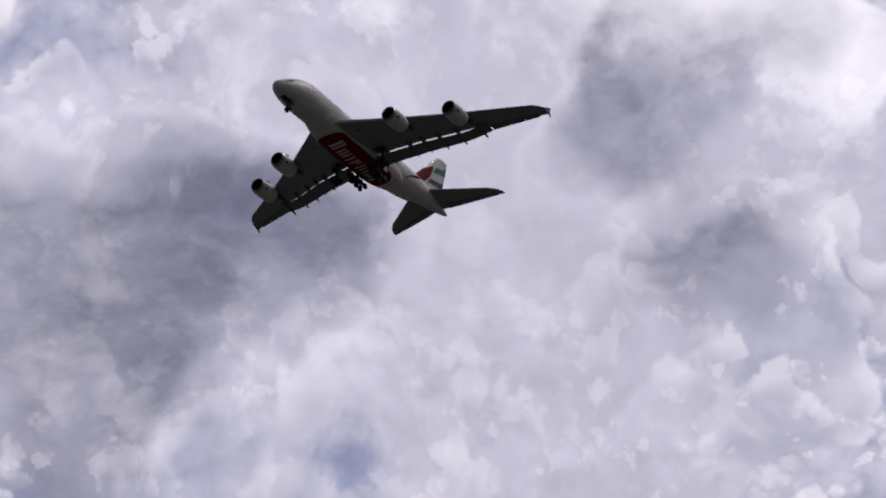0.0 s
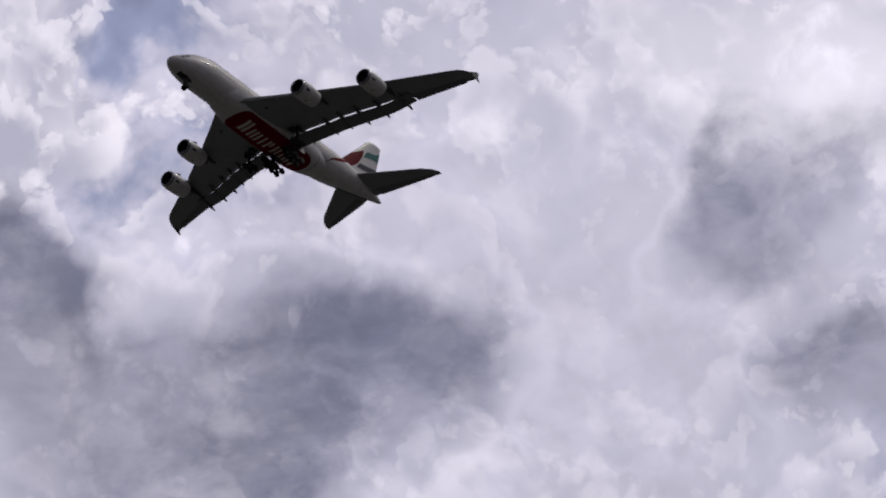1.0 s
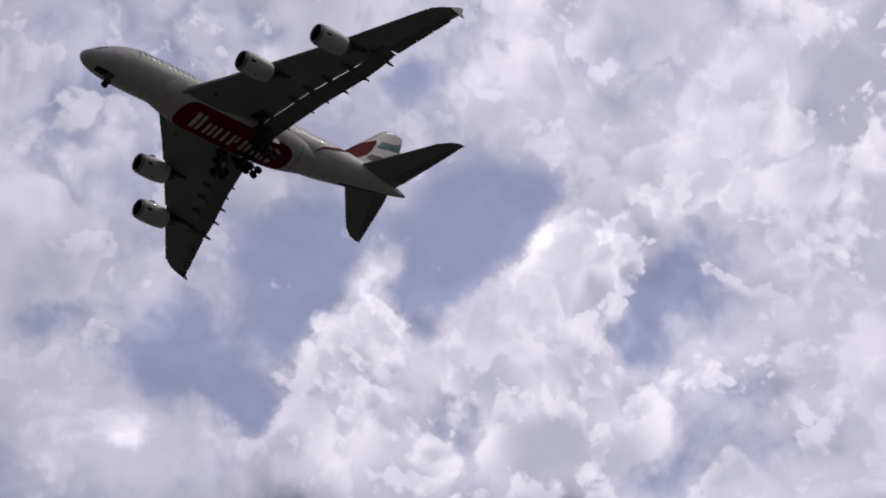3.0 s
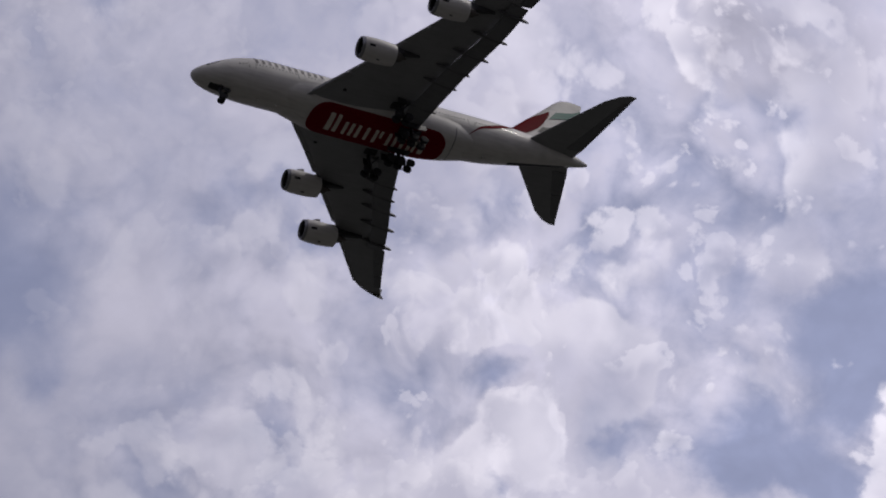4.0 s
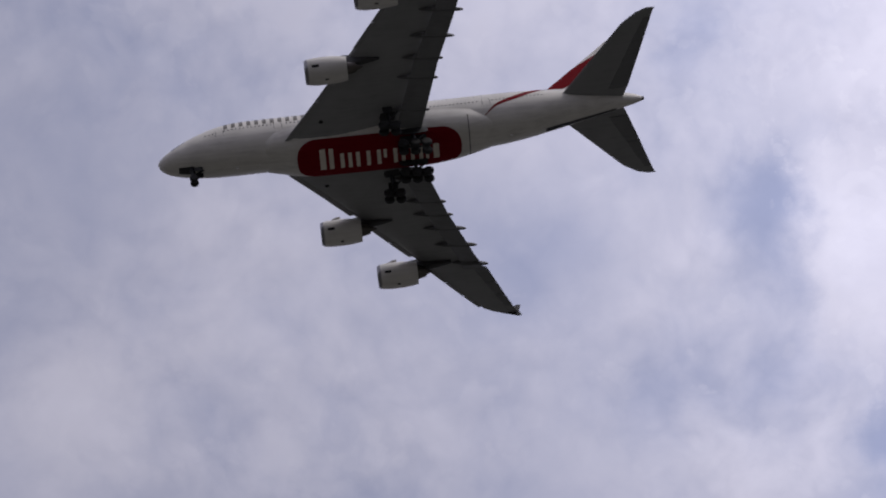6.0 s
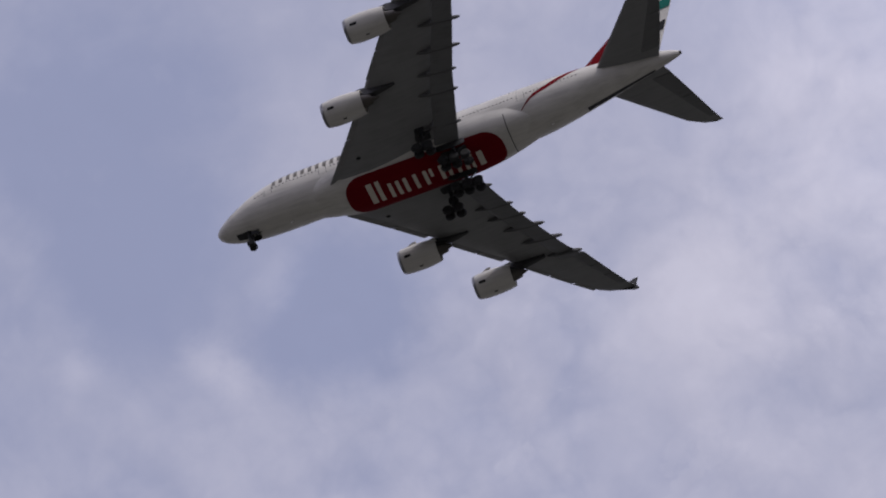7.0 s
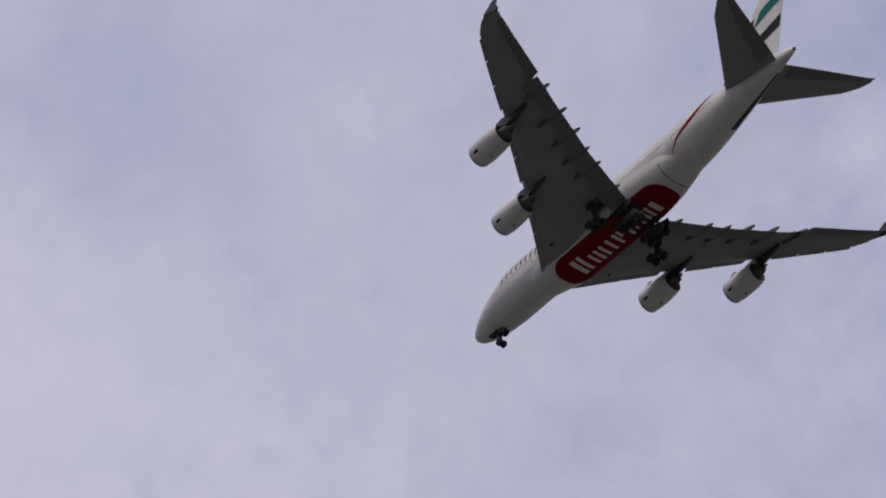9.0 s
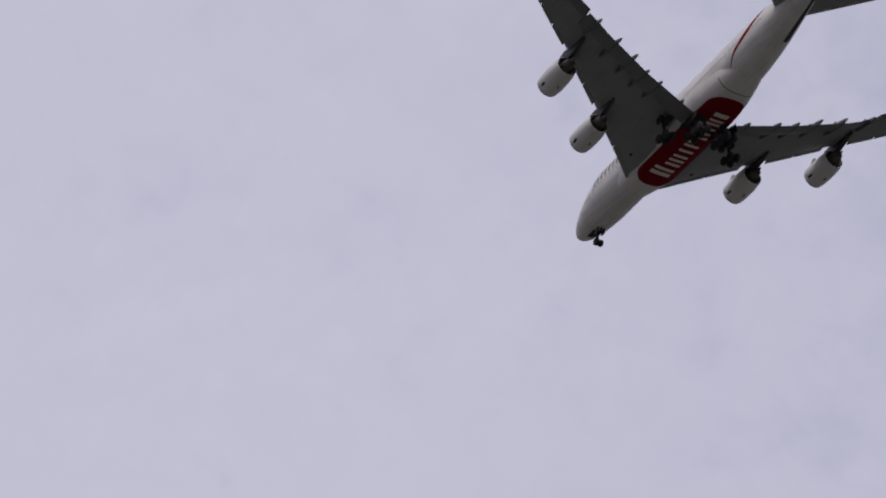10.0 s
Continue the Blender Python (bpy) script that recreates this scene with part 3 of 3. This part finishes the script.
        part("flap", loft(fr), M_FLAP_SHADE, wing, "lowered grey flap, shadow put into its colour")
    # ailerons: narrow seams show as separate surfaces
    for y0, y1 in [(28.02, 31.6), (31.7, 34.7), (34.8, 37.8)]:
        fr = []
        for k in range(3):
            y = y0 + (y1 - y0) * k / 2
            le, te, tf, z, tc = interp(WING, y)
            c = te - le
            fr.append(foil_ring(te - 0.24 * c, te + 0.12, side * y, z - 0.25 - 0.02 * c, 0.13, 0.10))
        part("aileron", loft(fr), M_FLAP_SHADE, wing)
    # slats along the leading edge
    cuts = [(3.2, 8.8), (9.0, 13.2), (16.7, 20.2), (20.4, 23.9), (27.4, 30.8), (31.0, 34.4), (34.6, 37.6)]
    for y0, y1 in cuts:
        fr = []
        for k in range(4):
            y = y0 + (y1 - y0) * k / 3
            le, te, tf, z, tc = interp(WING, y)
            c = tf - le
            fr.append(foil_ring(le - 0.34, le + 0.10 * c, side * y, z - 0.05 * c * 0.6 - 0.1, 0.26, -0.25, 0.35))
        part("slat", loft(fr), M_WING, wing)
    # dark outlet under the inner wing
    le, te, tf, z, tc = interp(WING, 5.85)
    n = 16
    ring = [[S(23.7 + 0.33 * k * math.cos(2 * math.pi * i / n), side * (5.85 + 0.24 * k * math.sin(2 * math.pi * i / n)), z - h) for i in range(n)] for k, h in ((1.0, 0.55), (1.0, 1.02), (0.7, 1.04))]
    part("outlet", loft(ring), M_BLACK, wing, "small dark outlet")
    # flap track fairings, dark all over in place of their shaded sides
    for y, length in FAIRINGS:
        le, te, tf, z, tc = interp(WING, y)
        prof = [(0, 0.03), (0.5, 0.24), (1.3, 0.40), (2.6, 0.48), (length * 0.6, 0.46), (length * 0.8, 0.38), (length * 0.93, 0.28), (length, 0.12)]
        n = 14
        reach = 0.4 if y < 16 else 0.95
        rr = []
        for d, r in prof:
            k = d / length
            drop = 0.55 + 0.75 * k + 0.55 * max(0.0, k - 0.45)
            rr.append([S(tf - length + reach + d, side * y + r * 0.62 * math.cos(2 * math.pi * i / n), z - drop + r * 1.15 * math.sin(2 * math.pi * i / n)) for i in range(n)])
        part("flap_track_fairing", loft(rr), M_TRACK_SHADE, wing, "flap track fairing, shade painted into its colour")
        part("flap_track", box_bm(35 - te - 0.9, 35 - te + 0.9, side * y - 0.28, side * y + 0.28, z - 1.2, z - 0.25, 0.08), M_FLAP_SHADE, wing)
    # arrow-shaped fence at the tip, its colour darkened as if shaded
    bm = bmesh.new()
    le, te, tf, z, tc = interp(WING, 39.8)
    outline = [(le - 0.1, z + 0.05), (te - 0.1, z + 1.35), (te + 0.55, z + 1.3), (te + 0.1, z), (te + 0.45, z - 1.0), (te - 0.2, z - 1.0)]
    a = [bm.verts.new(S(s, side * 39.72, h)) for s, h in outline]
    b = [bm.verts.new(S(s, side * 39.86, h)) for s, h in outline]
    bm.faces.new(a)
    bm.faces.new(b[::-1])
    for i in range(len(a)):
        j = (i + 1) % len(a)
        bm.faces.new((a[i], a[j], b[j], b[i]))
    part("wingtip_fence", bm, M_SHADE_DARK, wing, "wingtip fence, painted dark as if in shade", False)
    return wing


FAIRINGS = [(6.4, 5.6), (11.4, 5.8), (14.4, 5.8), (17.7, 6.3), (21.6, 6.2), (26.2, 5.4)]
for side in (1, -1):
    build_wing(side)


def build_engine(side, y, s0, z):
    """A high-bypass turbofan under its pylon; s0 is the intake's station."""
    c = S(s0, side * y, z)
    outer = [(0.0, 1.56), (0.06, 1.66), (0.25, 1.76), (0.7, 1.86), (1.5, 1.94), (2.6, 1.97), (3.8, 1.95), (4.9, 1.85), (5.9, 1.68),
             (5.9, 1.62), (5.0, 1.66), (3.0, 1.55), (1.4, 1.50), (0.5, 1.46), (0.12, 1.50), (0.0, 1.56)]
    cowl = part("engine", loft(revolve(outer, c, 36), cap=False), M_COWL, airliner, "white engine cowling")
    lip = [(0.42, 1.82), (0.28, 1.787), (0.10, 1.71), (-0.02, 1.60), (-0.01, 1.52), (0.10, 1.46), (0.35, 1.43)]
    part("intake_lip", loft(revolve(lip, c, 36), cap=False), M_LIP, cowl, "bare metal intake lip")
    duct = [(0.36, 1.425), (0.6, 1.42), (1.0, 1.45), (1.34, 1.47)]
    part("intake_duct", loft(revolve(duct, c, 36), cap=False), M_DARK, cowl, "dark intake duct")
    fan = bmesh.new()
    rings = [[fan.verts.new(q) for q in r] for r in revolve([(1.35, 1.5), (1.3, 0.4)], c, 24)]
    for i in range(24):
        j = (i + 1) % 24
        fan.faces.new((rings[0][i], rings[0][j], rings[1][j], rings[1][i]))
    for i in range(24):
        a0 = 2 * math.pi * i / 24
        pts = []
        for r, tw in ((0.4, 0.10), (0.95, 0.13), (1.47, 0.16)):
            for d, k in ((1.0, -tw), (1.28, tw)):
                pts.append(fan.verts.new(c + Vector((-d, r * math.cos(a0 + k), r * math.sin(a0 + k)))))
        fan.faces.new((pts[0], pts[1], pts[3], pts[2]))
        fan.faces.new((pts[2], pts[3], pts[5], pts[4]))
    part("fan", fan, M_FAN, cowl, "dark fan blades", False)
    part("spinner", loft(revolve([(0.55, 0.02), (0.7, 0.16), (1.0, 0.32), (1.35, 0.42)], c, 18)), M_FAN, cowl)
    part("core_nozzle", loft(revolve([(4.6, 1.05), (5.6, 1.02), (6.7, 0.80), (7.2, 0.66), (7.2, 0.60), (6.4, 0.6)], c, 24), cap=False), M_HOT, cowl, "dark metal core nozzle")
    part("exhaust_cone", loft(revolve([(5.4, 0.56), (6.8, 0.52), (7.6, 0.3), (8.2, 0.05)], c, 18)), M_HOT, cowl)
    # strake on the inboard flank
    bm = bmesh.new()
    k = math.radians(52)
    e = Vector((0, -side * math.cos(k), math.sin(k)))
    q = [c + Vector((-1.5, 0, 0)) + e * 1.93, c + Vector((-3.0, 0, 0)) + e * 1.9, c + Vector((-3.0, 0, 0)) + e * 2.35, c + Vector((-2.3, 0, 0)) + e * 2.3]
    n = Vector((0, math.sin(k), side * math.cos(k))) * 0.03
    a = [bm.verts.new(v + n) for v in q]
    b = [bm.verts.new(v - n) for v in q]
    bm.faces.new(a), bm.faces.new(b[::-1])
    for i in range(4):
        bm.faces.new((a[i], a[(i + 1) % 4], b[(i + 1) % 4], b[i]))
    part("strake", bm, M_COWL, cowl, "", False)
    # pylon up to the wing; the shade under the wing is in its colour
    zw = wing_height(y)
    le = interp(WING, y)[0]
    rr = []
    for s, lo, hi, w in [(s0 + 1.9, z + 1.80, z + 1.95, 0.10), (s0 + 3.4, z + 1.55, z + 2.35, 0.28), (le - 0.4, z + 1.2, zw + 0.25, 0.40),
                         (s0 + 7.0, z + 0.75, zw + 0.05, 0.42), (le + 2.6, zw - 1.25, zw - 0.1, 0.36), (le + 4.6, zw - 0.9, zw - 0.1, 0.14)]:
        rr.append([S(s, side * y + dx * w, h) for dx, h in ((-1, lo), (-0.6, lo - 0.08), (0.6, lo - 0.08), (1, lo), (1, hi), (0.5, hi + 0.05), (-0.5, hi + 0.05), (-1, hi))])
    part("pylon", loft(rr), M_SHADE_DARK, cowl, "engine pylon, its shade painted in dark grey")
    # dark marks on both flanks of the cowl
    for flank in (1, -1):
        for d0, d1, a0, a1 in ((1.0, 2.0, -0.60, -0.40),):
            bm = bmesh.new()
            grid = []
            for k in range(4):
                d = d0 + (d1 - d0) * k / 3
                r = float(np.interp(d, [0.7, 1.5, 2.6], [1.87, 1.95, 1.98])) + 0.012
                grid.append([bm.verts.new(c + Vector((-d, flank * r * math.cos(a0 + (a1 - a0) * j / 4), r * math.sin(a0 + (a1 - a0) * j / 4)))) for j in range(5)])
            for p, q in zip(grid, grid[1:]):
                for j in range(4):
                    bm.faces.new((p[j], p[j + 1], q[j + 1], q[j]))
            part("cowl_mark", bm, M_BLACK, cowl, "dark plain mark")
    # drain mast under the cowl
    part("drain_mast", box_bm(c.x - 3.2, c.x - 2.7, c.y - 0.05, c.y + 0.05, c.z - 2.15, c.z - 1.9, 0.02), M_DARK, cowl)
    return cowl


for side in (1, -1):
    build_engine(side, 14.87, 22.15, -3.55)
    build_engine(side, 25.7, 29.95, -1.95)

# tailplane: span, leading edge, trailing edge, height
TAIL = [(0.8, 57.2, 67.6, 1.0), (2.0, 58.4, 68.1, 1.12), (8.0, 63.45, 70.1, 1.75), (13.0, 67.65, 71.7, 2.3), (14.6, 69.8, 72.3, 2.5), (15.15, 71.3, 72.6, 2.58)]
# fin: height, leading edge, trailing edge
FIN = [(3.2, 54.4, 67.8), (5.5, 57.1, 68.6), (8.8, 60.4, 69.8), (12.7, 64.3, 71.2), (15.6, 67.1, 72.1), (16.3, 68.1, 72.3), (16.6, 69.2, 72.3)]


def build_tail():
    for side in (1, -1):
        rings = []
        for y in (0.8, 2.4, 4, 6, 8, 10.5, 13.0, 14.0, 14.6, 15.0, 15.15):
            le, te, z = interp(TAIL, y)
            rings.append(foil_ring(le, te, side * y, z, 0.10))
        tail = part("tailplane", loft(rings), M_WING, airliner, "grey swept tailplane")
        for y0, y1 in ((2.6, 8.0), (8.06, 13.6)):
            fr = []
            for k in range(3):
                y = y0 + (y1 - y0) * k / 2
                le, te, z = interp(TAIL, y)
                fr.append(foil_ring(le + (te - le) * 0.69, te + 0.02, side * y, z - 0.015 * (te - le), 0.12))
            part("elevator", loft(fr), M_FLAP_SHADE, tail)
    rings = []
    for h in (3.2, 3.9, 4.6, 6, 8, 10, 12, 13.8, 15.4, 16.3, 16.6):
        le, te = interp(FIN, h)
        c = te - le
        up = [S(le + c * u, 0.11 * c * t, h) for u, t in FOIL]
        dn = [S(le + c * u, -0.11 * c * t, h) for u, t in FOIL[-1:0:-1]]
        rings.append(up + dn)
    fin = part("fin", loft(rings), M_WHITE, airliner, "white fin with flag-coloured waves")

    # waves of colour that run up the fin: skin patches on both flanks
    def wave(name, mat, lo, hi, u0, u1, label):
        for side in (1, -1):
            bm = bmesh.new()
            rows = []
            for i in range(25):
                u = u0 + (u1 - u0) * i / 24
                col = []
                for j in range(9):
                    h = lo(u) + (hi(u) - lo(u)) * j / 8
                    h = max(3.9, min(16.5, h))
                    le, te = interp(FIN, h)
                    c = te - le
                    t = float(np.interp(u, [f[0] for f in FOIL], [f[1] for f in FOIL]))
                    col.append(bm.verts.new(S(le + c * u, side * (0.11 * c * t + 0.07), h)))
                rows.append(col)
            for a, b in zip(rows, rows[1:]):
                for j in range(8):
                    bm.faces.new((a[j], a[j + 1], b[j + 1], b[j]))
            bmesh.ops.remove_doubles(bm, verts=bm.verts, dist=0.002)
            part(name, bm, mat, fin, label)

    def red_low(u):
        return float(np.interp(u, [0, 0.28, 0.36], [4.0, 4.3, 7.0]))

    def red_high(u):
        return float(np.interp(u, [0, 0.2, 0.3, 0.36], [9.2, 12.3, 11.0, 8.4]))

    wave("red_wave", M_RED, red_low, red_high, 0.0, 0.36, "red painted wave")
    wave("green_wave", M_GREEN, lambda u: 9.6 + 2.4 * u - 0.3 * math.sin(6 * u), lambda u: 10.5 + 4.7 * u + 0.3 * math.sin(6 * u), 0.36, 0.985, "green painted wave")
    wave("black_wave", M_BLACK, lambda u: 4.6 + 3.0 * u, lambda u: 6.0 + 3.6 * u, 0.4, 0.985, "black painted wave")


build_tail()


def hull_patch(name, mat, parent, rows, label="", out=0.02, nu=6):
    """Paint or glass on the hull: rows of station and two angles."""
    bm = bmesh.new()
    grid = []
    for s, a0, a1 in rows:
        grid.append([bm.verts.new(hull_point(s, a0 + (a1 - a0) * j / nu, out)) for j in range(nu + 1)])
    for a, b in zip(grid, grid[1:]):
        for j in range(nu):
            bm.faces.new((a[j], a[j + 1], b[j + 1], b[j]))
    return part(name, bm, mat, parent, label)


def build_hull_details():
    for mirror in (False, True):
        f = (lambda a: math.pi - a) if mirror else (lambda a: a)
        # red sash sweeping down from the fin
        rows = []
        for i in range(25):
            s = 47.2 + 10.4 * i / 24
            mid = smooth_interp([(47.0, -0.64), (49.3, -0.14), (51.5, 0.07), (54.0, 0.37), (56.5, 0.8), (57.7, 1.2)], s)[0]
            half = float(np.interp(s, [47.2, 49.5, 53.0, 57.6], [0.02, 0.075, 0.125, 0.14]))
            rows.append((s, f(mid - half), f(mid + half)))
        hull_patch("red_sash", M_RED, hull, rows, "red painted sash")
        # name on the upper flank as plain bars
        for i, (s, l, lo, hi) in enumerate(TITLE):
            hull_patch("title_bar", M_GOLD, hull, [(s + l * k / 3, f(lo), f(hi)) for k in range(4)], "", 0.02, 4)
        # cockpit panes
        for s, w in ((2.05, 0.55), (2.75, 0.6), (3.5, 0.6)):
            hull_patch("cockpit_pane", M_GLASS, hull, [(s + w * k / 2, f(0.30 + 0.10 * (s - 2)), f(0.62 + 0.10 * (s - 2))) for k in range(3)], "", 0.02, 3)
        # cabin doors
        for s, a in ((8.6, -0.12), (17.0, -0.12), (47.0, -0.12), (14.5, 0.46), (33.0, 0.46), (46.0, 0.46), (26.0, 0.46)):
            for s2, w, lo, hi in ((s, 0.06, a - 0.02, a + 0.34), (s + 1.1, 0.06, a - 0.02, a + 0.34)):
                hull_patch("door_seam", M_STEEL, hull, [(s2, f(lo), f(hi)), (s2 + w, f(lo), f(hi))], "", 0.012, 4)
    # two rows of cabin windows, each side, as one mesh
    bm = bmesh.new()
    for mirror in (False, True):
        for a, s0, s1 in ((0.10, 7.0, 56.0), (0.62, 9.5, 54.0)):
            s = s0
            while s < s1:
                if not (abs(s - 9.1) < 0.7 or abs(s - 17.5) < 0.8 or abs(s - 47.5) < 0.8):
                    q = []
                    for ds, da in ((0, -0.028), (0.2, -0.028), (0.2, 0.028), (0, 0.028)):
                        ang = a + da
                        q.append(bm.verts.new(hull_point(s + ds, math.pi - ang if mirror else ang, 0.015)))
                    bm.faces.new(q)
                s += 0.56
    ob = part("cabin_windows", bm, M_GLASS, hull, "rows of small dark cabin windows", False)
    ob["kind"] = "stuff"
    # starboard tailplane root: trim slot and the shade along it, painted as one dark strip
    hull_patch("trim_slot_shade", M_DARK, hull, [(55.9 + 10.6 * k / 12, math.pi + 1.36, math.pi + 0.96) for k in range(13)], "dark trim slot and painted shade at the tailplane root", 0.02, 4)
    # blade aerials
    for s, z0, z1 in ((11.0, -4.2, -4.65), (14.0, -4.2, -4.6), (20.0, 4.2, 4.65), (50.5, -3.7, -4.1)):
        part("aerial", box_bm(35 - s - 0.4, 35 - s, -0.03, 0.03, min(z0, z1), max(z0, z1), 0.01), M_WHITE, hull)


TITLE = [(9.8 + 1.12 * k, 0.56, 0.20, 1.05 if k < 2 else 0.92) for k in range(11)]
build_hull_details()


# ---- landing gear ----
def wheel(parent, c, r, w):
    """A tyre with its rim, axle across the airliner."""
    n = 24
    prof = [(-w / 2, r * 0.5), (-w / 2, r * 0.8), (-w * 0.42, r * 0.93), (-w * 0.25, r), (w * 0.25, r), (w * 0.42, r * 0.93), (w / 2, r * 0.8), (w / 2, r * 0.55)]
    rings = [[Vector((c.x + rr * math.cos(2 * math.pi * i / n), c.y + d, c.z + rr * math.sin(2 * math.pi * i / n))) for i in range(n)] for d, rr in prof]
    part("wheel", loft(rings), M_TYRE, parent, "black rubber tyre on a grey rim")


def gear(name, s, y, z_top, z_axle, wheels, r, label, lean=0.0):
    """A leg with drag brace, bogie beam and wheels; wheels are offsets aft and aside."""
    bm = bmesh.new()
    top, foot = S(s - lean, y, z_top), S(s, y, z_axle)
    rod_into(bm, top, foot, 0.34, 12, 0.24)
    rod_into(bm, top + (foot - top) * 0.6, S(s + 2.0, y, z_top), 0.14)
    rod_into(bm, top + (foot - top) * 0.5, S(s - 0.2, y - math.copysign(1.7, y) if y else 0.9, z_top), 0.10)
    rod_into(bm, top + (foot - top) * 0.45 + Vector((-0.3, 0, 0)), foot + Vector((-0.35, 0, 0.1)), 0.06)
    lo, hi = min(d for d, _ in wheels), max(d for d, _ in wheels)
    tilt = 0.10
    if hi > lo:
        rod_into(bm, S(s + lo, y, z_axle - tilt * lo), S(s + hi, y, z_axle - tilt * hi), 0.16)
    for d in sorted({d for d, _ in wheels}):
        ws = [w for dd, w in wheels if dd == d]
        rod_into(bm, S(s + d, y + min(ws), z_axle - tilt * d), S(s + d, y + max(ws), z_axle - tilt * d), 0.09)
    leg = part(name, bm, M_STEEL, airliner, label)
    for d, w in wheels:
        wheel(leg, S(s + d, y + w, z_axle - tilt * d), r, 0.58)
    return leg


def door(parent, s0, s1, y, z0, z1, dy=0.0):
    bm = bmesh.new()
    n = 6
    a, b = [], []
    for i in range(n + 1):
        s = s0 + (s1 - s0) * i / n
        cut = 0.25 * (1 - min(1, 4 * min(i, n - i) / n))
        for lst, off in ((a, -0.04), (b, 0.04)):
            lst.append((bm.verts.new(S(s, y + off, z0)), bm.verts.new(S(s, y + dy + off, z1 + cut))))
    for lst in (a, b):
        for p, q in zip(lst, lst[1:]):
            bm.faces.new((p[0], q[0], q[1], p[1]))
    for i in range(n):
        bm.faces.new((a[i][1], a[i + 1][1], b[i + 1][1], b[i][1]))
    bm.faces.new((a[0][0], a[0][1], b[0][1], b[0][0]))
    bm.faces.new((a[n][0], a[n][1], b[n][1], b[n][0]))
    part("gear_door", bm, M_STEEL, parent, "", False)


def wing_patch(name, mat, side, rows, out=0.05):
    """A panel on the wing's lower skin: rows of span and two stations."""
    bm = bmesh.new()
    grid = []
    for y, s0, s1 in rows:
        le, te, tf, z, tc = interp(WING, y)
        line = []
        for k in range(7):
            s = s0 + (s1 - s0) * k / 6
            u = (s - le) / (te - le)
            t = float(np.interp(u, [f[0] for f in FOIL], [f[1] for f in FOIL]))
            line.append(bm.verts.new(S(s, side * y, z - 0.8 * tc * (tf - le) * t - 0.25 * u - out)))
        grid.append(line)
    for a, b in zip(grid, grid[1:]):
        for j in range(6):
            bm.faces.new((a[j], a[j + 1], b[j + 1], b[j]))
    part(name, bm, mat, airliner, "dark open gear bay")


def build_gear():
    nose = gear("nose_gear", 4.95, 0.0, -3.6, -6.25, [(0, -0.42), (0, 0.42)], 0.60, "nose landing gear leg", 0.3)
    door(nose, 5.1, 6.3, 0.55, -4.0, -4.95, 0.1)
    door(nose, 5.1, 6.3, -0.55, -4.0, -4.95, -0.1)
    hull_patch("gear_bay", M_DARK, hull, [(2.9 + 2.3 * k / 4, -math.pi / 2 - 0.26, -math.pi / 2 + 0.26) for k in range(5)], "dark open gear bay", 0.015, 6)
    four = [(d, w) for d in (-0.84, 0.84) for w in (-0.62, 0.62)]
    six = [(d, w) for d in (-1.65, 0, 1.65) for w in (-0.72, 0.72)]
    for side in (1, -1):
        leg = gear("wing_gear", 33.2, side * 6.2, -2.6, -7.1, four, 0.74, "wing landing gear with four wheels")
        door(leg, 32.5, 33.9, side * 6.9, -3.1, -4.6, side * 0.1)
        # the open bay in the wing's underside
        wing_patch("gear_bay", M_DARK, side, [(4.5, 32.1, 34.2), (5.2, 32.0, 34.3), (5.9, 32.2, 34.3)])
        leg = gear("body_gear", 36.6, side * 2.6, -4.4, -7.3, six, 0.74, "body landing gear with six wheels")
        door(leg, 34.2, 38.6, side * 3.8, -4.6, -6.1, side * 0.2)
        door(leg, 34.2, 36.0, side * 1.5, -5.0, -6.2, -side * 0.1)
        lo, hi = (1.02, 1.36) if side > 0 else (math.pi - 1.36, math.pi - 1.02)
        fairing_patch(34.6, 38.4, lambda s: (lo, hi), 0.09, "gear_bay", M_DARK, leg, "dark open gear bay", 12, 6)


build_gear()

PITCH = 3.76


def flight(x, y, z):
    """The airliner's place against the eye, nose to -x and slightly up."""
    return pose(x, y, z + EYE, 0, 0, 180) @ pose(0, 0, 0, 0, -PITCH, 0)


FLIGHT = [
    (0, flight(508.60, 301.22, 364.32)),
    (1, flight(430.52, 298.08, 361.99)),
    (2, flight(352.57, 294.41, 359.28)),
    (3, flight(274.75, 290.22, 356.18)),
    (4, flight(197.05, 285.50, 352.70)),
    (5, flight(119.48, 280.26, 348.83)),
    (6, flight(42.03, 274.49, 344.58)),
    (7, flight(-35.28, 268.20, 339.94)),
    (8, flight(-112.47, 261.38, 334.91)),
    (9, flight(-189.53, 254.04, 329.50)),
    (10, flight(-266.47, 246.17, 323.70)),
]


def motions():
    walk(airliner, FLIGHT)


motions()
